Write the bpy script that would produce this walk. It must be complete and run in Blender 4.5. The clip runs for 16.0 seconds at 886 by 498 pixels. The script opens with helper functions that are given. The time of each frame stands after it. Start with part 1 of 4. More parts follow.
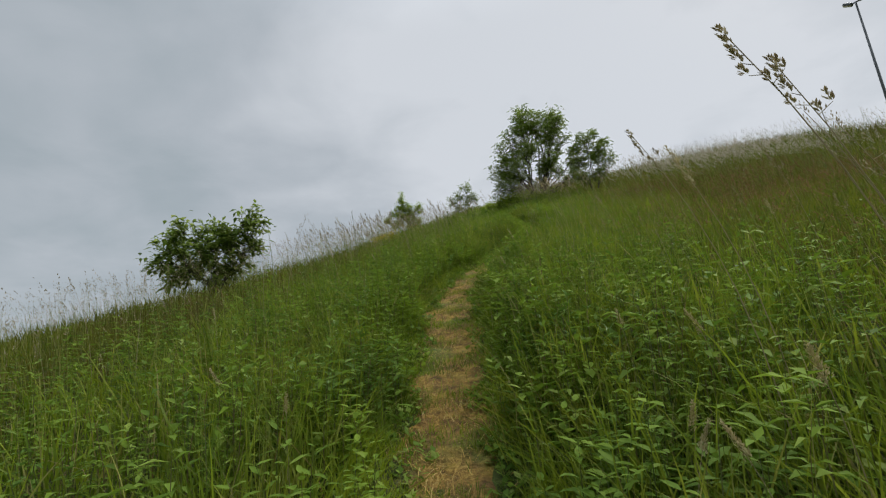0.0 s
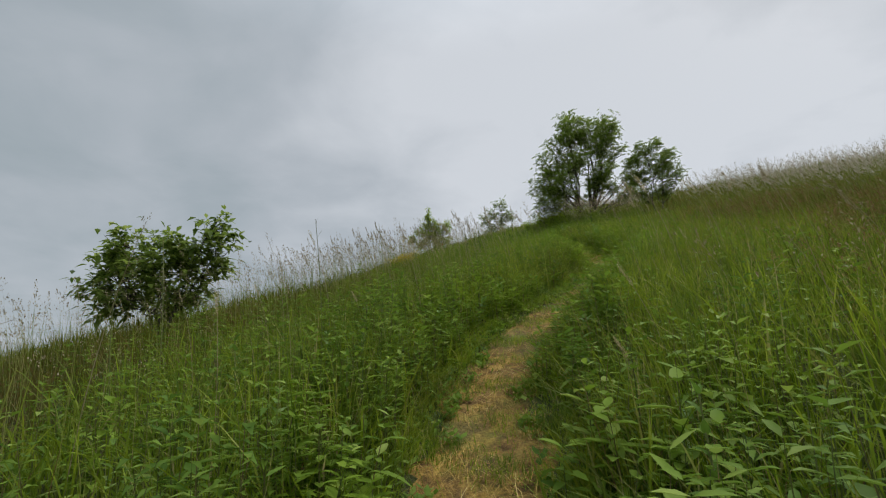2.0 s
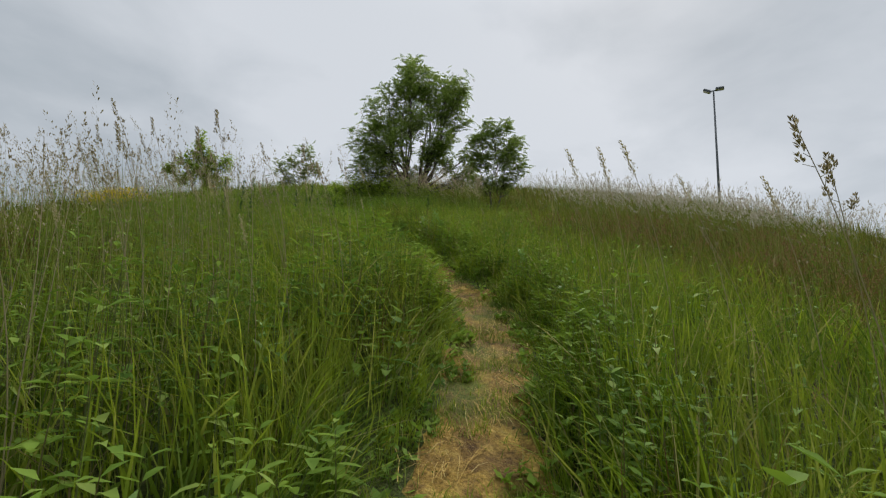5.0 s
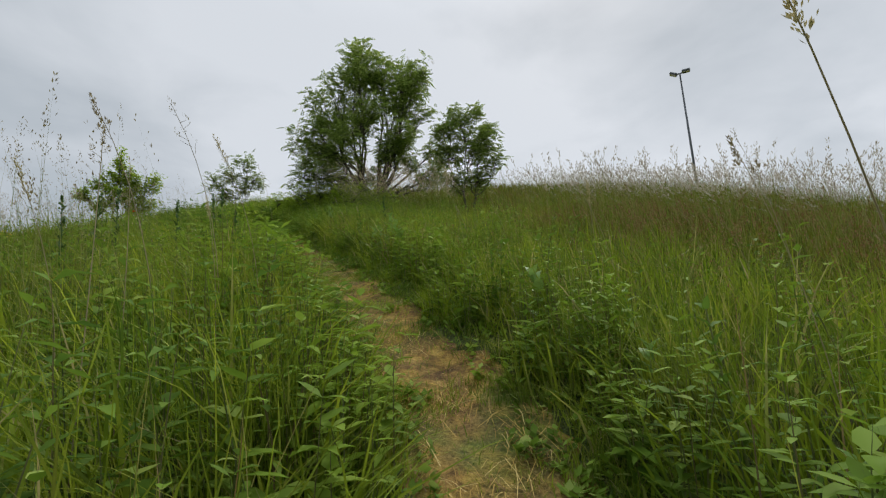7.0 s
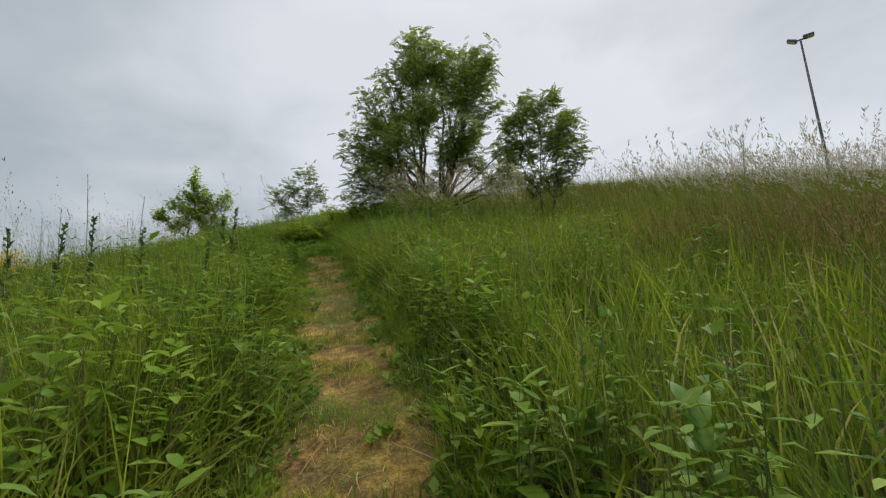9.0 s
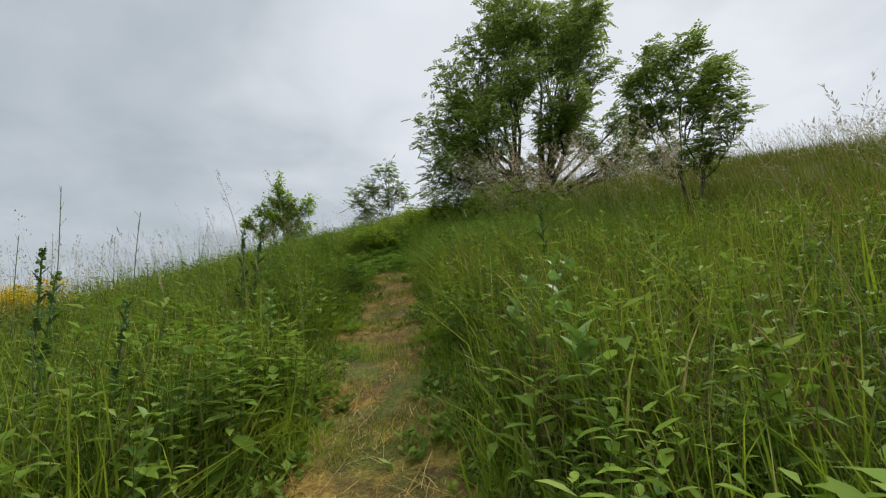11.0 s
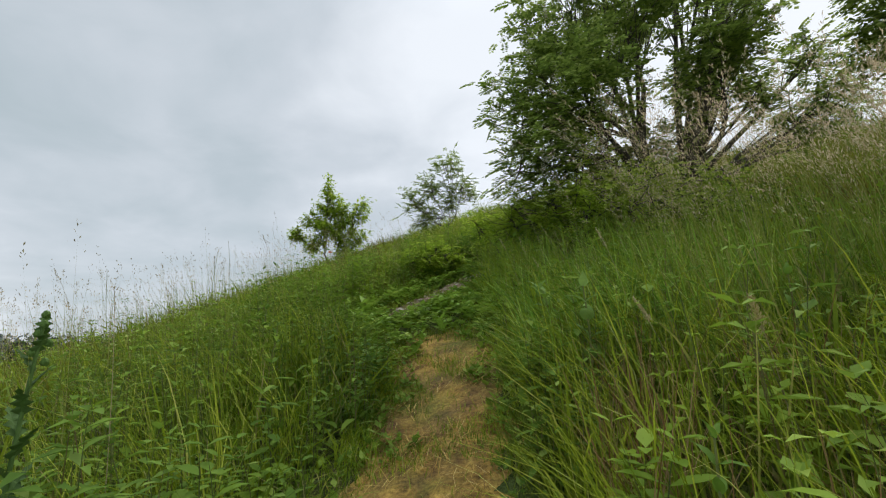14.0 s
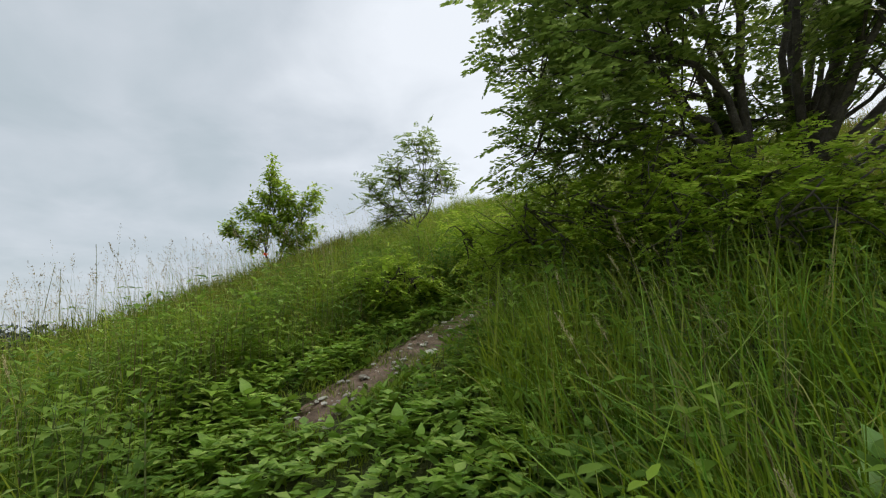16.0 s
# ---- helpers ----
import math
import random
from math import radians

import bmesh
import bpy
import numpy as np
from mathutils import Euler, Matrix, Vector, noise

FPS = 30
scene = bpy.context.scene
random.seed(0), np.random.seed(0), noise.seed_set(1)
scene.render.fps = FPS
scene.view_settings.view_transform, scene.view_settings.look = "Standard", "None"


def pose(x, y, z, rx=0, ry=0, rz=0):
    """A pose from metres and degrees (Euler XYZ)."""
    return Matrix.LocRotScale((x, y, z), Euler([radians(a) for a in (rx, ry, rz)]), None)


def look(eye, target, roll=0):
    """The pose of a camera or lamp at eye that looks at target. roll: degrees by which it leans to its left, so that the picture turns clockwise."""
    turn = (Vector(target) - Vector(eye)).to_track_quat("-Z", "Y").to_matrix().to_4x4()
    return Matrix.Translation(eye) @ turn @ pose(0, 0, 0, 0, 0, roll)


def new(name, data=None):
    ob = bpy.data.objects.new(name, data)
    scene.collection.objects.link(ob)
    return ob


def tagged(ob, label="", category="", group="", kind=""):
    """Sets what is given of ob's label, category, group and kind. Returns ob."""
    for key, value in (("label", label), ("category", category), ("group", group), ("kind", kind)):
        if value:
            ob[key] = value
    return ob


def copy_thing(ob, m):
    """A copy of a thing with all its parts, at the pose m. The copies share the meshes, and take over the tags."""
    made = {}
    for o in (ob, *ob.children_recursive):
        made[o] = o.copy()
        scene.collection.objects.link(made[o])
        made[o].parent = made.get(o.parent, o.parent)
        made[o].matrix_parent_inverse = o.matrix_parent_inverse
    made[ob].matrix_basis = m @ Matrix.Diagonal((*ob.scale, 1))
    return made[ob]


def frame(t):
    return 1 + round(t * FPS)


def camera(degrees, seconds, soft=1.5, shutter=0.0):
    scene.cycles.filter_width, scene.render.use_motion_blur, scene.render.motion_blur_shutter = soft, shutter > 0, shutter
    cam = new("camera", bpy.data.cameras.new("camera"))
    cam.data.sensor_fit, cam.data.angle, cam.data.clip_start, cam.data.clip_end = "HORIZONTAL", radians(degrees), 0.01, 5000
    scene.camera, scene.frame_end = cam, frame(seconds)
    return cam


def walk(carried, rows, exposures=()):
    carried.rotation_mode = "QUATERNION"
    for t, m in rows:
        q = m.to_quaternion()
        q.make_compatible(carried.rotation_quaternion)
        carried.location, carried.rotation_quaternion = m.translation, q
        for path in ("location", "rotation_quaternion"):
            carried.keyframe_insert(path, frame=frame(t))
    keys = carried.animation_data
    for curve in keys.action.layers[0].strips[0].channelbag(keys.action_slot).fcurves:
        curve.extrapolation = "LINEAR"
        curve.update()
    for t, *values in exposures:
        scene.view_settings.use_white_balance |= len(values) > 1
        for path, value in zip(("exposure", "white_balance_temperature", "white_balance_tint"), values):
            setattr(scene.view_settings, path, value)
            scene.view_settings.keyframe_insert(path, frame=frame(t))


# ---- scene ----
cam = camera(90.0, 16.0, 1.2)
METRES, EYE, TILT, LEAN, TURN = 24.0, 1.4, 12.0, 5.0, 0.0
ROWS = [
    (0.0, 0.0, 0.0, 0.0, 0.0, 0.0, 0.0),
    (0.5, -0.0033, 0.0474, 0.004, 0.82, 0.44, -2.09),
    (1.0, -0.0029, 0.0881, 0.0081, 0.01, 2.12, -2.44),
    (1.5, -0.0022, 0.1256, 0.0092, 0.08, 2.74, -0.02),
    (2.0, 0.0014, 0.1601, 0.0101, 3.87, 2.53, -2.09),
    (2.5, 0.0022, 0.1964, 0.0114, 9.4, 1.38, -0.23),
    (3.0, 0.0043, 0.2432, 0.0143, 7.59, 1.07, -2.98),
    (3.5, 0.0033, 0.286, 0.0179, 5.61, -0.79, -1.12),
    (4.0, 0.0054, 0.3321, 0.0245, -8.07, 0.69, -5.46),
    (4.5, 0.0158, 0.37, 0.0311, -15.89, 0.03, -9.48),
    (5.0, 0.0277, 0.402, 0.0392, -22.01, 0.97, -12.53),
    (7.5, 0.093, 0.5334, 0.0556, -24.97, 2.56, -7.14),
    (8.0, 0.1055, 0.5527, 0.063, -24.42, 2.78, -8.66),
    (8.5, 0.1147, 0.5696, 0.0641, -16.23, 1.61, -7.04),
    (9.0, 0.1238, 0.5895, 0.0687, -14.43, 1.59, -6.19),
    (11.5, 0.1369, 0.7197, 0.0889, 1.69, -0.8, -2.48),
    (12.0, 0.1335, 0.747, 0.0951, 4.62, 1.73, -1.18),
    (12.5, 0.1342, 0.7705, 0.0966, 3.77, 0.69, -2.56),
    (13.0, 0.1349, 0.7926, 0.0987, 4.78, 0.53, 0.68),
    (13.5, 0.1368, 0.8142, 0.0998, 4.51, -2.14, -1.77),
    (14.0, 0.1333, 0.8368, 0.1024, 6.75, -1.64, -1.63),
    (14.5, 0.1263, 0.8655, 0.1033, 8.05, -1.63, -0.33),
    (15.0, 0.1218, 0.8973, 0.1059, 2.64, -2.22, -3.93),
    (15.5, 0.1225, 0.9286, 0.1107, 4.43, -1.56, 0.67),
    (16.0, 0.1208, 0.9603, 0.1144, 3.07, -2.88, -2.76),
]
walk(cam, [(t, pose(0, 0, EYE, TILT, LEAN, TURN) @ pose(METRES * x, METRES * y, METRES * z, 90 + pitch, roll, yaw)) for t, x, y, z, yaw, pitch, roll in ROWS],
     [(0.0, 0.0), (4.5, -0.06), (5.0, 0.05), (7.5, 0.12), (9.0, 0.17), (12.5, 0.36), (14.0, 0.48), (15.5, 0.44), (16.0, 0.46)])

# ---- world and light ----
SUN_AZ, SUN_EL = 50.0, 46.0          # degrees east of the way ahead, and up
sun_dir = Vector((math.sin(radians(SUN_AZ)) * math.cos(radians(SUN_EL)), math.cos(radians(SUN_AZ)) * math.cos(radians(SUN_EL)), math.sin(radians(SUN_EL))))
sun = new("sun", bpy.data.lights.new("sun", "SUN"))
sun.data.energy, sun.data.angle, sun.data.color = 1.5, radians(14), (1.0, 0.96, 0.9)
sun.matrix_world = look(sun_dir * 100, (0, 0, 0))


def tree_of(nt):
    """Shorthands for adding and linking nodes."""
    def add(kind, **values):
        n = nt.nodes.new(kind)
        for k, v in values.items():
            n.inputs[k.replace("_", " ")].default_value = v
        return n

    def link(a, b):
        nt.links.new(a, b)
    return add, link


def ramp(nt, source, stops):
    n = nt.nodes.new("ShaderNodeValToRGB")
    e = n.color_ramp.elements
    while len(e) < len(stops):
        e.new(0.5)
    for el, (p, c) in zip(e, stops):
        el.position, el.color = p, (*c, 1)
    nt.links.new(source, n.inputs[0])
    return n.outputs[0]


def make_world():
    world = bpy.data.worlds.new("overcast_sky")
    world.use_nodes = True
    scene.world = world
    nt = world.node_tree
    add, link = tree_of(nt)
    bg = nt.nodes["Background"]
    sky = nt.nodes.new("ShaderNodeTexSky")
    sky.sky_type, sky.sun_disc = "NISHITA", False
    sky.sun_elevation, sky.sun_rotation = radians(SUN_EL), radians(SUN_AZ)
    blue = nt.nodes.new("ShaderNodeVectorMath")
    blue.operation = "SCALE"
    blue.inputs["Scale"].default_value = 0.1
    link(sky.outputs[0], blue.inputs[0])
    co = nt.nodes.new("ShaderNodeTexCoord").outputs["Generated"]
    # cloud sheets seen in perspective: divide by height
    sep = nt.nodes.new("ShaderNodeSeparateXYZ")
    link(co, sep.inputs[0])
    up = nt.nodes.new("ShaderNodeMath")
    up.operation = "MAXIMUM"
    up.inputs[1].default_value = 0.0
    link(sep.outputs[2], up.inputs[0])
    lift = nt.nodes.new("ShaderNodeMath")
    lift.inputs[1].default_value = 0.22
    link(up.outputs[0], lift.inputs[0])
    flat = nt.nodes.new("ShaderNodeVectorMath")
    flat.operation = "DIVIDE"
    link(co, flat.inputs[0])
    link(lift.outputs[0], flat.inputs[1])
    big = add("ShaderNodeTexNoise", Scale=0.75, Detail=4.0, Roughness=0.5, Distortion=0.25)
    link(flat.outputs[0], big.inputs["Vector"])
    fine = add("ShaderNodeTexNoise", Scale=2.2, Detail=6.0, Roughness=0.55, Distortion=0.3)
    link(flat.outputs[0], fine.inputs["Vector"])
    mix = nt.nodes.new("ShaderNodeMix")
    mix.inputs[0].default_value = 0.36
    link(big.outputs[0], mix.inputs[2])
    link(fine.outputs[0], mix.inputs[3])
    # thinner cloud towards the hidden sun
    dot = nt.nodes.new("ShaderNodeVectorMath")
    dot.operation = "DOT_PRODUCT"
    dot.inputs[1].default_value = sun_dir
    link(co, dot.inputs[0])
    glow = nt.nodes.new("ShaderNodeMapRange")
    glow.interpolation_type = "SMOOTHSTEP"
    for i, v in enumerate((0.4, 1.0, 0.0, 0.2)):
        glow.inputs[i + 1].default_value = v
    link(dot.outputs["Value"], glow.inputs[0])
    low = nt.nodes.new("ShaderNodeMapRange")
    low.interpolation_type = "SMOOTHSTEP"
    for i, v in enumerate((0.0, 0.42, 0.05, -0.005)):
        low.inputs[i + 1].default_value = v
    link(sep.outputs[2], low.inputs[0])
    lower = nt.nodes.new("ShaderNodeMath")
    link(mix.outputs[0], lower.inputs[0])
    link(low.outputs[0], lower.inputs[1])
    total = nt.nodes.new("ShaderNodeMath")
    link(lower.outputs[0], total.inputs[0])
    link(glow.outputs[0], total.inputs[1])
    cloud = ramp(nt, total.outputs[0], [(0.32, (0.32, 0.38, 0.405)), (0.46, (0.385, 0.435, 0.47)), (0.56, (0.46, 0.50, 0.54)), (0.74, (0.66, 0.69, 0.73))])
    out = nt.nodes.new("ShaderNodeMix")
    out.data_type = "RGBA"
    out.inputs[0].default_value = 0.92
    link(blue.outputs[0], out.inputs[6])
    link(cloud, out.inputs[7])
    link(out.outputs[2], bg.inputs[0])
    # an overcast sky is brightest overhead
    zenith = nt.nodes.new("ShaderNodeMapRange")
    zenith.interpolation_type = "SMOOTHSTEP"
    for i, v in enumerate((0.6, 1.0, 1.0, 2.2)):
        zenith.inputs[i + 1].default_value = v
    link(sep.outputs[2], zenith.inputs[0])
    link(zenith.outputs[0], bg.inputs[1])


make_world()


# ---- materials ----
def material(name, stops, rough=0.6, per="island", patches=(), grain=0.0, grain_scale=60.0, bump=0.0, through_light=0.0, metal=0.0, specular=0.3):
    """A surface: a ramp of colours by island, object or noise; larger patches (colour, scale, amount); grain and relief; light that passes leaves."""
    m = bpy.data.materials.new(name)
    m.use_nodes = True
    nt = m.node_tree
    add, link = tree_of(nt)
    bsdf = nt.nodes["Principled BSDF"]
    co = nt.nodes.new("ShaderNodeTexCoord").outputs["Object"]
    if per == "island":
        source = nt.nodes.new("ShaderNodeNewGeometry").outputs["Random Per Island"]
    elif per == "object":
        source = nt.nodes.new("ShaderNodeObjectInfo").outputs["Random"]
    else:
        n = add("ShaderNodeTexNoise", Scale=per, Detail=5.0, Roughness=0.6)
        link(co, n.inputs["Vector"])
        source = n.outputs[0]
    colour = ramp(nt, source, stops)
    for k, (tone, size, amount) in enumerate(patches):
        shift = nt.nodes.new("ShaderNodeVectorMath")
        shift.inputs[1].default_value = (37.0 * k, 11.0 * k, 5.0 * k)
        link(co, shift.inputs[0])
        n = add("ShaderNodeTexNoise", Scale=size, Detail=3.0, Roughness=0.6)
        link(shift.outputs[0], n.inputs["Vector"])
        fac = nt.nodes.new("ShaderNodeMapRange")
        for i, v in enumerate((0.44, 0.62, 0.0, amount)):
            fac.inputs[i + 1].default_value = v
        link(n.outputs[0], fac.inputs[0])
        mx = nt.nodes.new("ShaderNodeMix")
        mx.data_type = "RGBA"
        link(fac.outputs[0], mx.inputs[0])
        link(colour, mx.inputs[6])
        mx.inputs[7].default_value = (*tone, 1)
        colour = mx.outputs[2]
    if grain or bump:
        n = add("ShaderNodeTexNoise", Scale=grain_scale, Detail=6.0, Roughness=0.65)
        link(co, n.inputs["Vector"])
        if grain:
            fac = nt.nodes.new("ShaderNodeMapRange")
            for i, v in enumerate((0.3, 0.7, 1 - grain, 1 + grain)):
                fac.inputs[i + 1].default_value = v
            link(n.outputs[0], fac.inputs[0])
            mx = nt.nodes.new("ShaderNodeVectorMath")
            mx.operation = "SCALE"
            link(colour, mx.inputs[0])
            link(fac.outputs[0], mx.inputs["Scale"])
            colour = mx.outputs[0]
        if bump:
            bp = add("ShaderNodeBump", Strength=bump, Distance=0.02)
            link(n.outputs[0], bp.inputs["Height"])
            link(bp.outputs[0], bsdf.inputs["Normal"])
    link(colour, bsdf.inputs["Base Color"])
    bsdf.inputs["Roughness"].default_value = rough
    bsdf.inputs["Metallic"].default_value = metal
    bsdf.inputs["Specular IOR Level"].default_value = specular
    if through_light:
        tr = nt.nodes.new("ShaderNodeBsdfTranslucent")
        link(colour, tr.inputs["Color"])
        ms = nt.nodes.new("ShaderNodeMixShader")
        ms.inputs[0].default_value = through_light
        link(bsdf.outputs[0], ms.inputs[1])
        link(tr.outputs[0], ms.inputs[2])
        link(ms.outputs[0], nt.nodes["Material Output"].inputs["Surface"])
    return m


GRASS_STOPS = [(0.0, (0.06, 0.12, 0.008)), (0.25, (0.135, 0.22, 0.012)), (0.55, (0.235, 0.335, 0.018)), (0.80, (0.36, 0.44, 0.035)), (0.90, (0.42, 0.41, 0.10)), (1.0, (0.54, 0.44, 0.23))]
GRASS = material("grass_blade", [(p, (r * 1.06, g * 1.04, b)) for p, (r, g, b) in GRASS_STOPS], 0.5, patches=(((0.27, 0.24, 0.045), 0.5, 0.45), ((0.40, 0.50, 0.03), 1.5, 0.55), ((0.075, 0.15, 0.02), 2.6, 0.6)), through_light=0.42, specular=0.25)
HILLGRASS = material("hillside_blade", [(p, (r * 0.74, g * 0.66, b * 0.7)) for p, (r, g, b) in GRASS_STOPS], 0.55, patches=(((0.30, 0.33, 0.03), 0.5, 0.6), ((0.15, 0.10, 0.025), 0.3, 0.8), ((0.06, 0.11, 0.016), 1.6, 0.6)), through_light=0.42, specular=0.2)
SEED = material("seed_head", [(0.0, (0.22, 0.17, 0.09)), (0.5, (0.38, 0.31, 0.17)), (1.0, (0.54, 0.47, 0.32))], 0.8, through_light=0.3, specular=0.15)
STALK = material("grass_stalk", [(0.0, (0.17, 0.25, 0.03)), (0.6, (0.29, 0.34, 0.065)), (1.0, (0.46, 0.40, 0.16))], 0.6, through_light=0.25, specular=0.2)
RUST = material("dead_stem", [(0.0, (0.16, 0.085, 0.035)), (0.5, (0.30, 0.18, 0.075)), (1.0, (0.44, 0.32, 0.16))], 0.75, through_light=0.2, specular=0.15)
REDSEED = material("reddish_seed_head", [(0.0, (0.20, 0.10, 0.05)), (0.5, (0.33, 0.19, 0.09)), (1.0, (0.45, 0.30, 0.16))], 0.8, through_light=0.3, specular=0.15)
PALESEED = material("pale_seed_head", [(0.0, (0.36, 0.31, 0.22)), (0.5, (0.52, 0.46, 0.36)), (1.0, (0.66, 0.61, 0.52))], 0.8, through_light=0.4, specular=0.15)
THISTLE = material("thistle_green", [(0.0, (0.06, 0.11, 0.03)), (1.0, (0.11, 0.19, 0.045))], 0.65, grain=0.2, grain_scale=60, specular=0.2)
LUSH = material("lush_blade", [(0.0, (0.21, 0.29, 0.02)), (0.5, (0.37, 0.44, 0.035)), (0.9, (0.53, 0.57, 0.065)), (1.0, (0.66, 0.60, 0.18))], 0.42, through_light=0.42, specular=0.25)
FEATHER = material("buff_feather_grass", [(0.0, (0.44, 0.34, 0.20)), (0.5, (0.58, 0.46, 0.31)), (1.0, (0.70, 0.59, 0.44))], 0.8, through_light=0.45, specular=0.15)
# cooler copy of the lush blade, with the tree's shade put into its colour
COOL = material("shade_toned_blade", [(0.0, (0.12, 0.26, 0.03)), (0.5, (0.26, 0.45, 0.055)), (0.9, (0.42, 0.58, 0.10)), (1.0, (0.60, 0.62, 0.24))], 0.45, through_light=0.42, specular=0.3)
DRY = material("dry_feather_grass", [(0.0, (0.38, 0.31, 0.14)), (0.5, (0.51, 0.43, 0.22)), (1.0, (0.62, 0.54, 0.33))], 0.85, through_light=0.3)
FORB = material("herb_leaf", [(0.0, (0.105, 0.18, 0.016)), (0.5, (0.195, 0.31, 0.035)), (0.85, (0.30, 0.42, 0.065)), (1.0, (0.40, 0.48, 0.12))], 0.68, patches=(((0.33, 0.46, 0.035), 0.8, 0.5), ((0.09, 0.19, 0.035), 1.2, 0.55)), through_light=0.38, specular=0.16)
STEM = material("herb_stem", [(0.0, (0.10, 0.14, 0.04)), (0.6, (0.18, 0.20, 0.06)), (1.0, (0.22, 0.15, 0.07))], 0.6)
PALE = material("broad_leaf", [(0.0, (0.19, 0.33, 0.06)), (1.0, (0.32, 0.46, 0.13))], 0.5, per="object", through_light=0.3, grain=0.15, grain_scale=40, specular=0.4)
DOCK = material("dock_leaf", [(0.0, (0.20, 0.34, 0.045)), (0.6, (0.32, 0.47, 0.06)), (1.0, (0.44, 0.55, 0.11))], 0.55, through_light=0.35, grain=0.2, grain_scale=40, specular=0.4)
LEAF = material("tree_leaf", [(0.0, (0.10, 0.155, 0.03)), (0.5, (0.225, 0.315, 0.055)), (0.85, (0.35, 0.44, 0.09)), (1.0, (0.48, 0.54, 0.17))], 0.42, through_light=0.55, specular=0.3)
YOUNG = material("young_leaf", [(0.0, (0.18, 0.29, 0.022)), (0.6, (0.35, 0.48, 0.04)), (1.0, (0.52, 0.60, 0.09))], 0.5, through_light=0.55, specular=0.3)
BARK = material("bark", [(0.3, (0.05, 0.042, 0.033)), (0.7, (0.13, 0.11, 0.09))], 0.9, per=9.0, grain=0.35, grain_scale=50, bump=0.8)
BLOSSOM = material("pale_blossom", [(0.0, (0.55, 0.50, 0.36)), (1.0, (0.75, 0.72, 0.58))], 0.7, through_light=0.3)
YELLOW = material("yellow_petal", [(0.0, (0.66, 0.46, 0.01)), (1.0, (0.82, 0.66, 0.03))], 0.6, through_light=0.25)
POPPY = material("poppy_petal", [(0.0, (0.75, 0.08, 0.02)), (1.0, (0.80, 0.16, 0.04))], 0.6, through_light=0.25)
SOIL = material("meadow_soil", [(0.3, (0.04, 0.045, 0.014)), (0.5, (0.085, 0.095, 0.026)), (0.62, (0.13, 0.125, 0.042)), (0.78, (0.20, 0.165, 0.07))], 0.95, per=14.0, patches=(((0.085, 0.125, 0.025), 0.5, 0.7),), grain=0.6, grain_scale=70, bump=1.0)
TRODDEN = material("trodden_straw", [(0.32, (0.12, 0.07, 0.022)), (0.44, (0.28, 0.165, 0.042)), (0.56, (0.44, 0.275, 0.062)), (0.70, (0.60, 0.41, 0.10))], 0.95, per=8.0, patches=(((0.13, 0.17, 0.03), 1.5, 0.9), ((0.15, 0.085, 0.045), 3.2, 0.5)), grain=0.5, grain_scale=45, bump=1.0)
STRAW = material("straw", [(0.0, (0.17, 0.095, 0.03)), (0.4, (0.40, 0.235, 0.045)), (0.8, (0.60, 0.40, 0.095)), (1.0, (0.72, 0.56, 0.22))], 0.7)
EARTH = material("bare_earth", [(0.3, (0.12, 0.078, 0.05)), (0.55, (0.27, 0.18, 0.12)), (0.8, (0.42, 0.31, 0.22))], 0.95, per=9.0, grain=0.35, grain_scale=60, bump=0.9)
STONE = material("pale_stone", [(0.0, (0.38, 0.32, 0.25)), (0.6, (0.58, 0.52, 0.42)), (1.0, (0.78, 0.72, 0.60))], 0.85, per="object", grain=0.25, grain_scale=45, bump=0.4)
STEEL = material("galvanised_steel", [(0.3, (0.10, 0.105, 0.11)), (0.7, (0.16, 0.165, 0.17))], 0.5, per=3.0, metal=0.6)
# greyed and blued: the haze of distance is put into the trees' colour
FARWOOD = material("far_wood", [(0.3, (0.075, 0.09, 0.09)), (0.7, (0.12, 0.14, 0.13))], 0.95, per=0.2, grain=0.4, grain_scale=1.5)
TARMAC = material("pale_road", [(0.3, (0.22, 0.22, 0.22)), (0.7, (0.30, 0.30, 0.30))], 0.9, per=0.3, grain=0.15, grain_scale=8)


# ---- the lie of the land ----
HILL = {(0, 0): 4.203, (0, 1): 4.369, (0, 2): -0.117, (0, 3): -0.067, (0, 4): 0.061, (1, 0): 1.345, (1, 1): 0.639, (1, 2): 0.258,
        (1, 3): -0.021, (2, 0): -0.219, (2, 1): 0.262, (2, 2): -0.316, (3, 0): 0.075, (3, 1): 0.032, (4, 0): -0.010}
VALLEY = -5.0


def waves(x, y, size, seed):
    """Soft uneven ground, about -1 to 1."""
    r = np.random.RandomState(seed)
    total = 0.0
    for i in range(5):
        a, k, p = r.uniform(0, 6.28), 6.28 / size * r.uniform(0.6, 1.7), r.uniform(0, 6.28)
        total = total + np.sin(k * (x * np.cos(a) + y * np.sin(a)) + p)
    return total / 3.0


TRAIL_Y = np.array([-12, -4, 0, 3, 6, 8, 9.5, 11.5, 12.6, 13.6, 15.1, 17.4, 20.5, 22.5, 23.5, 24.3, 24.8, 25.2, 25.8, 26.5, 27.0, 27.8, 29.0, 34.0])
TRAIL_X = np.array([-0.3, -0.1, -0.03, -0.02, 0.12, 0.36, 0.95, 2.12, 2.9, 3.4, 3.56, 3.57, 3.42, 3.38, 3.32, 2.95, 2.55, 2.38, 2.9, 3.42, 3.87, 4.4, 4.7, 5.0])
_fine = np.arange(-14, 36, 0.1)
_line = np.convolve(np.pad(np.interp(_fine, TRAIL_Y, TRAIL_X), 6, mode="edge"), np.hanning(13) / np.hanning(13).sum(), "valid")


def trail_x(y):
    return np.interp(y, _fine, _line)


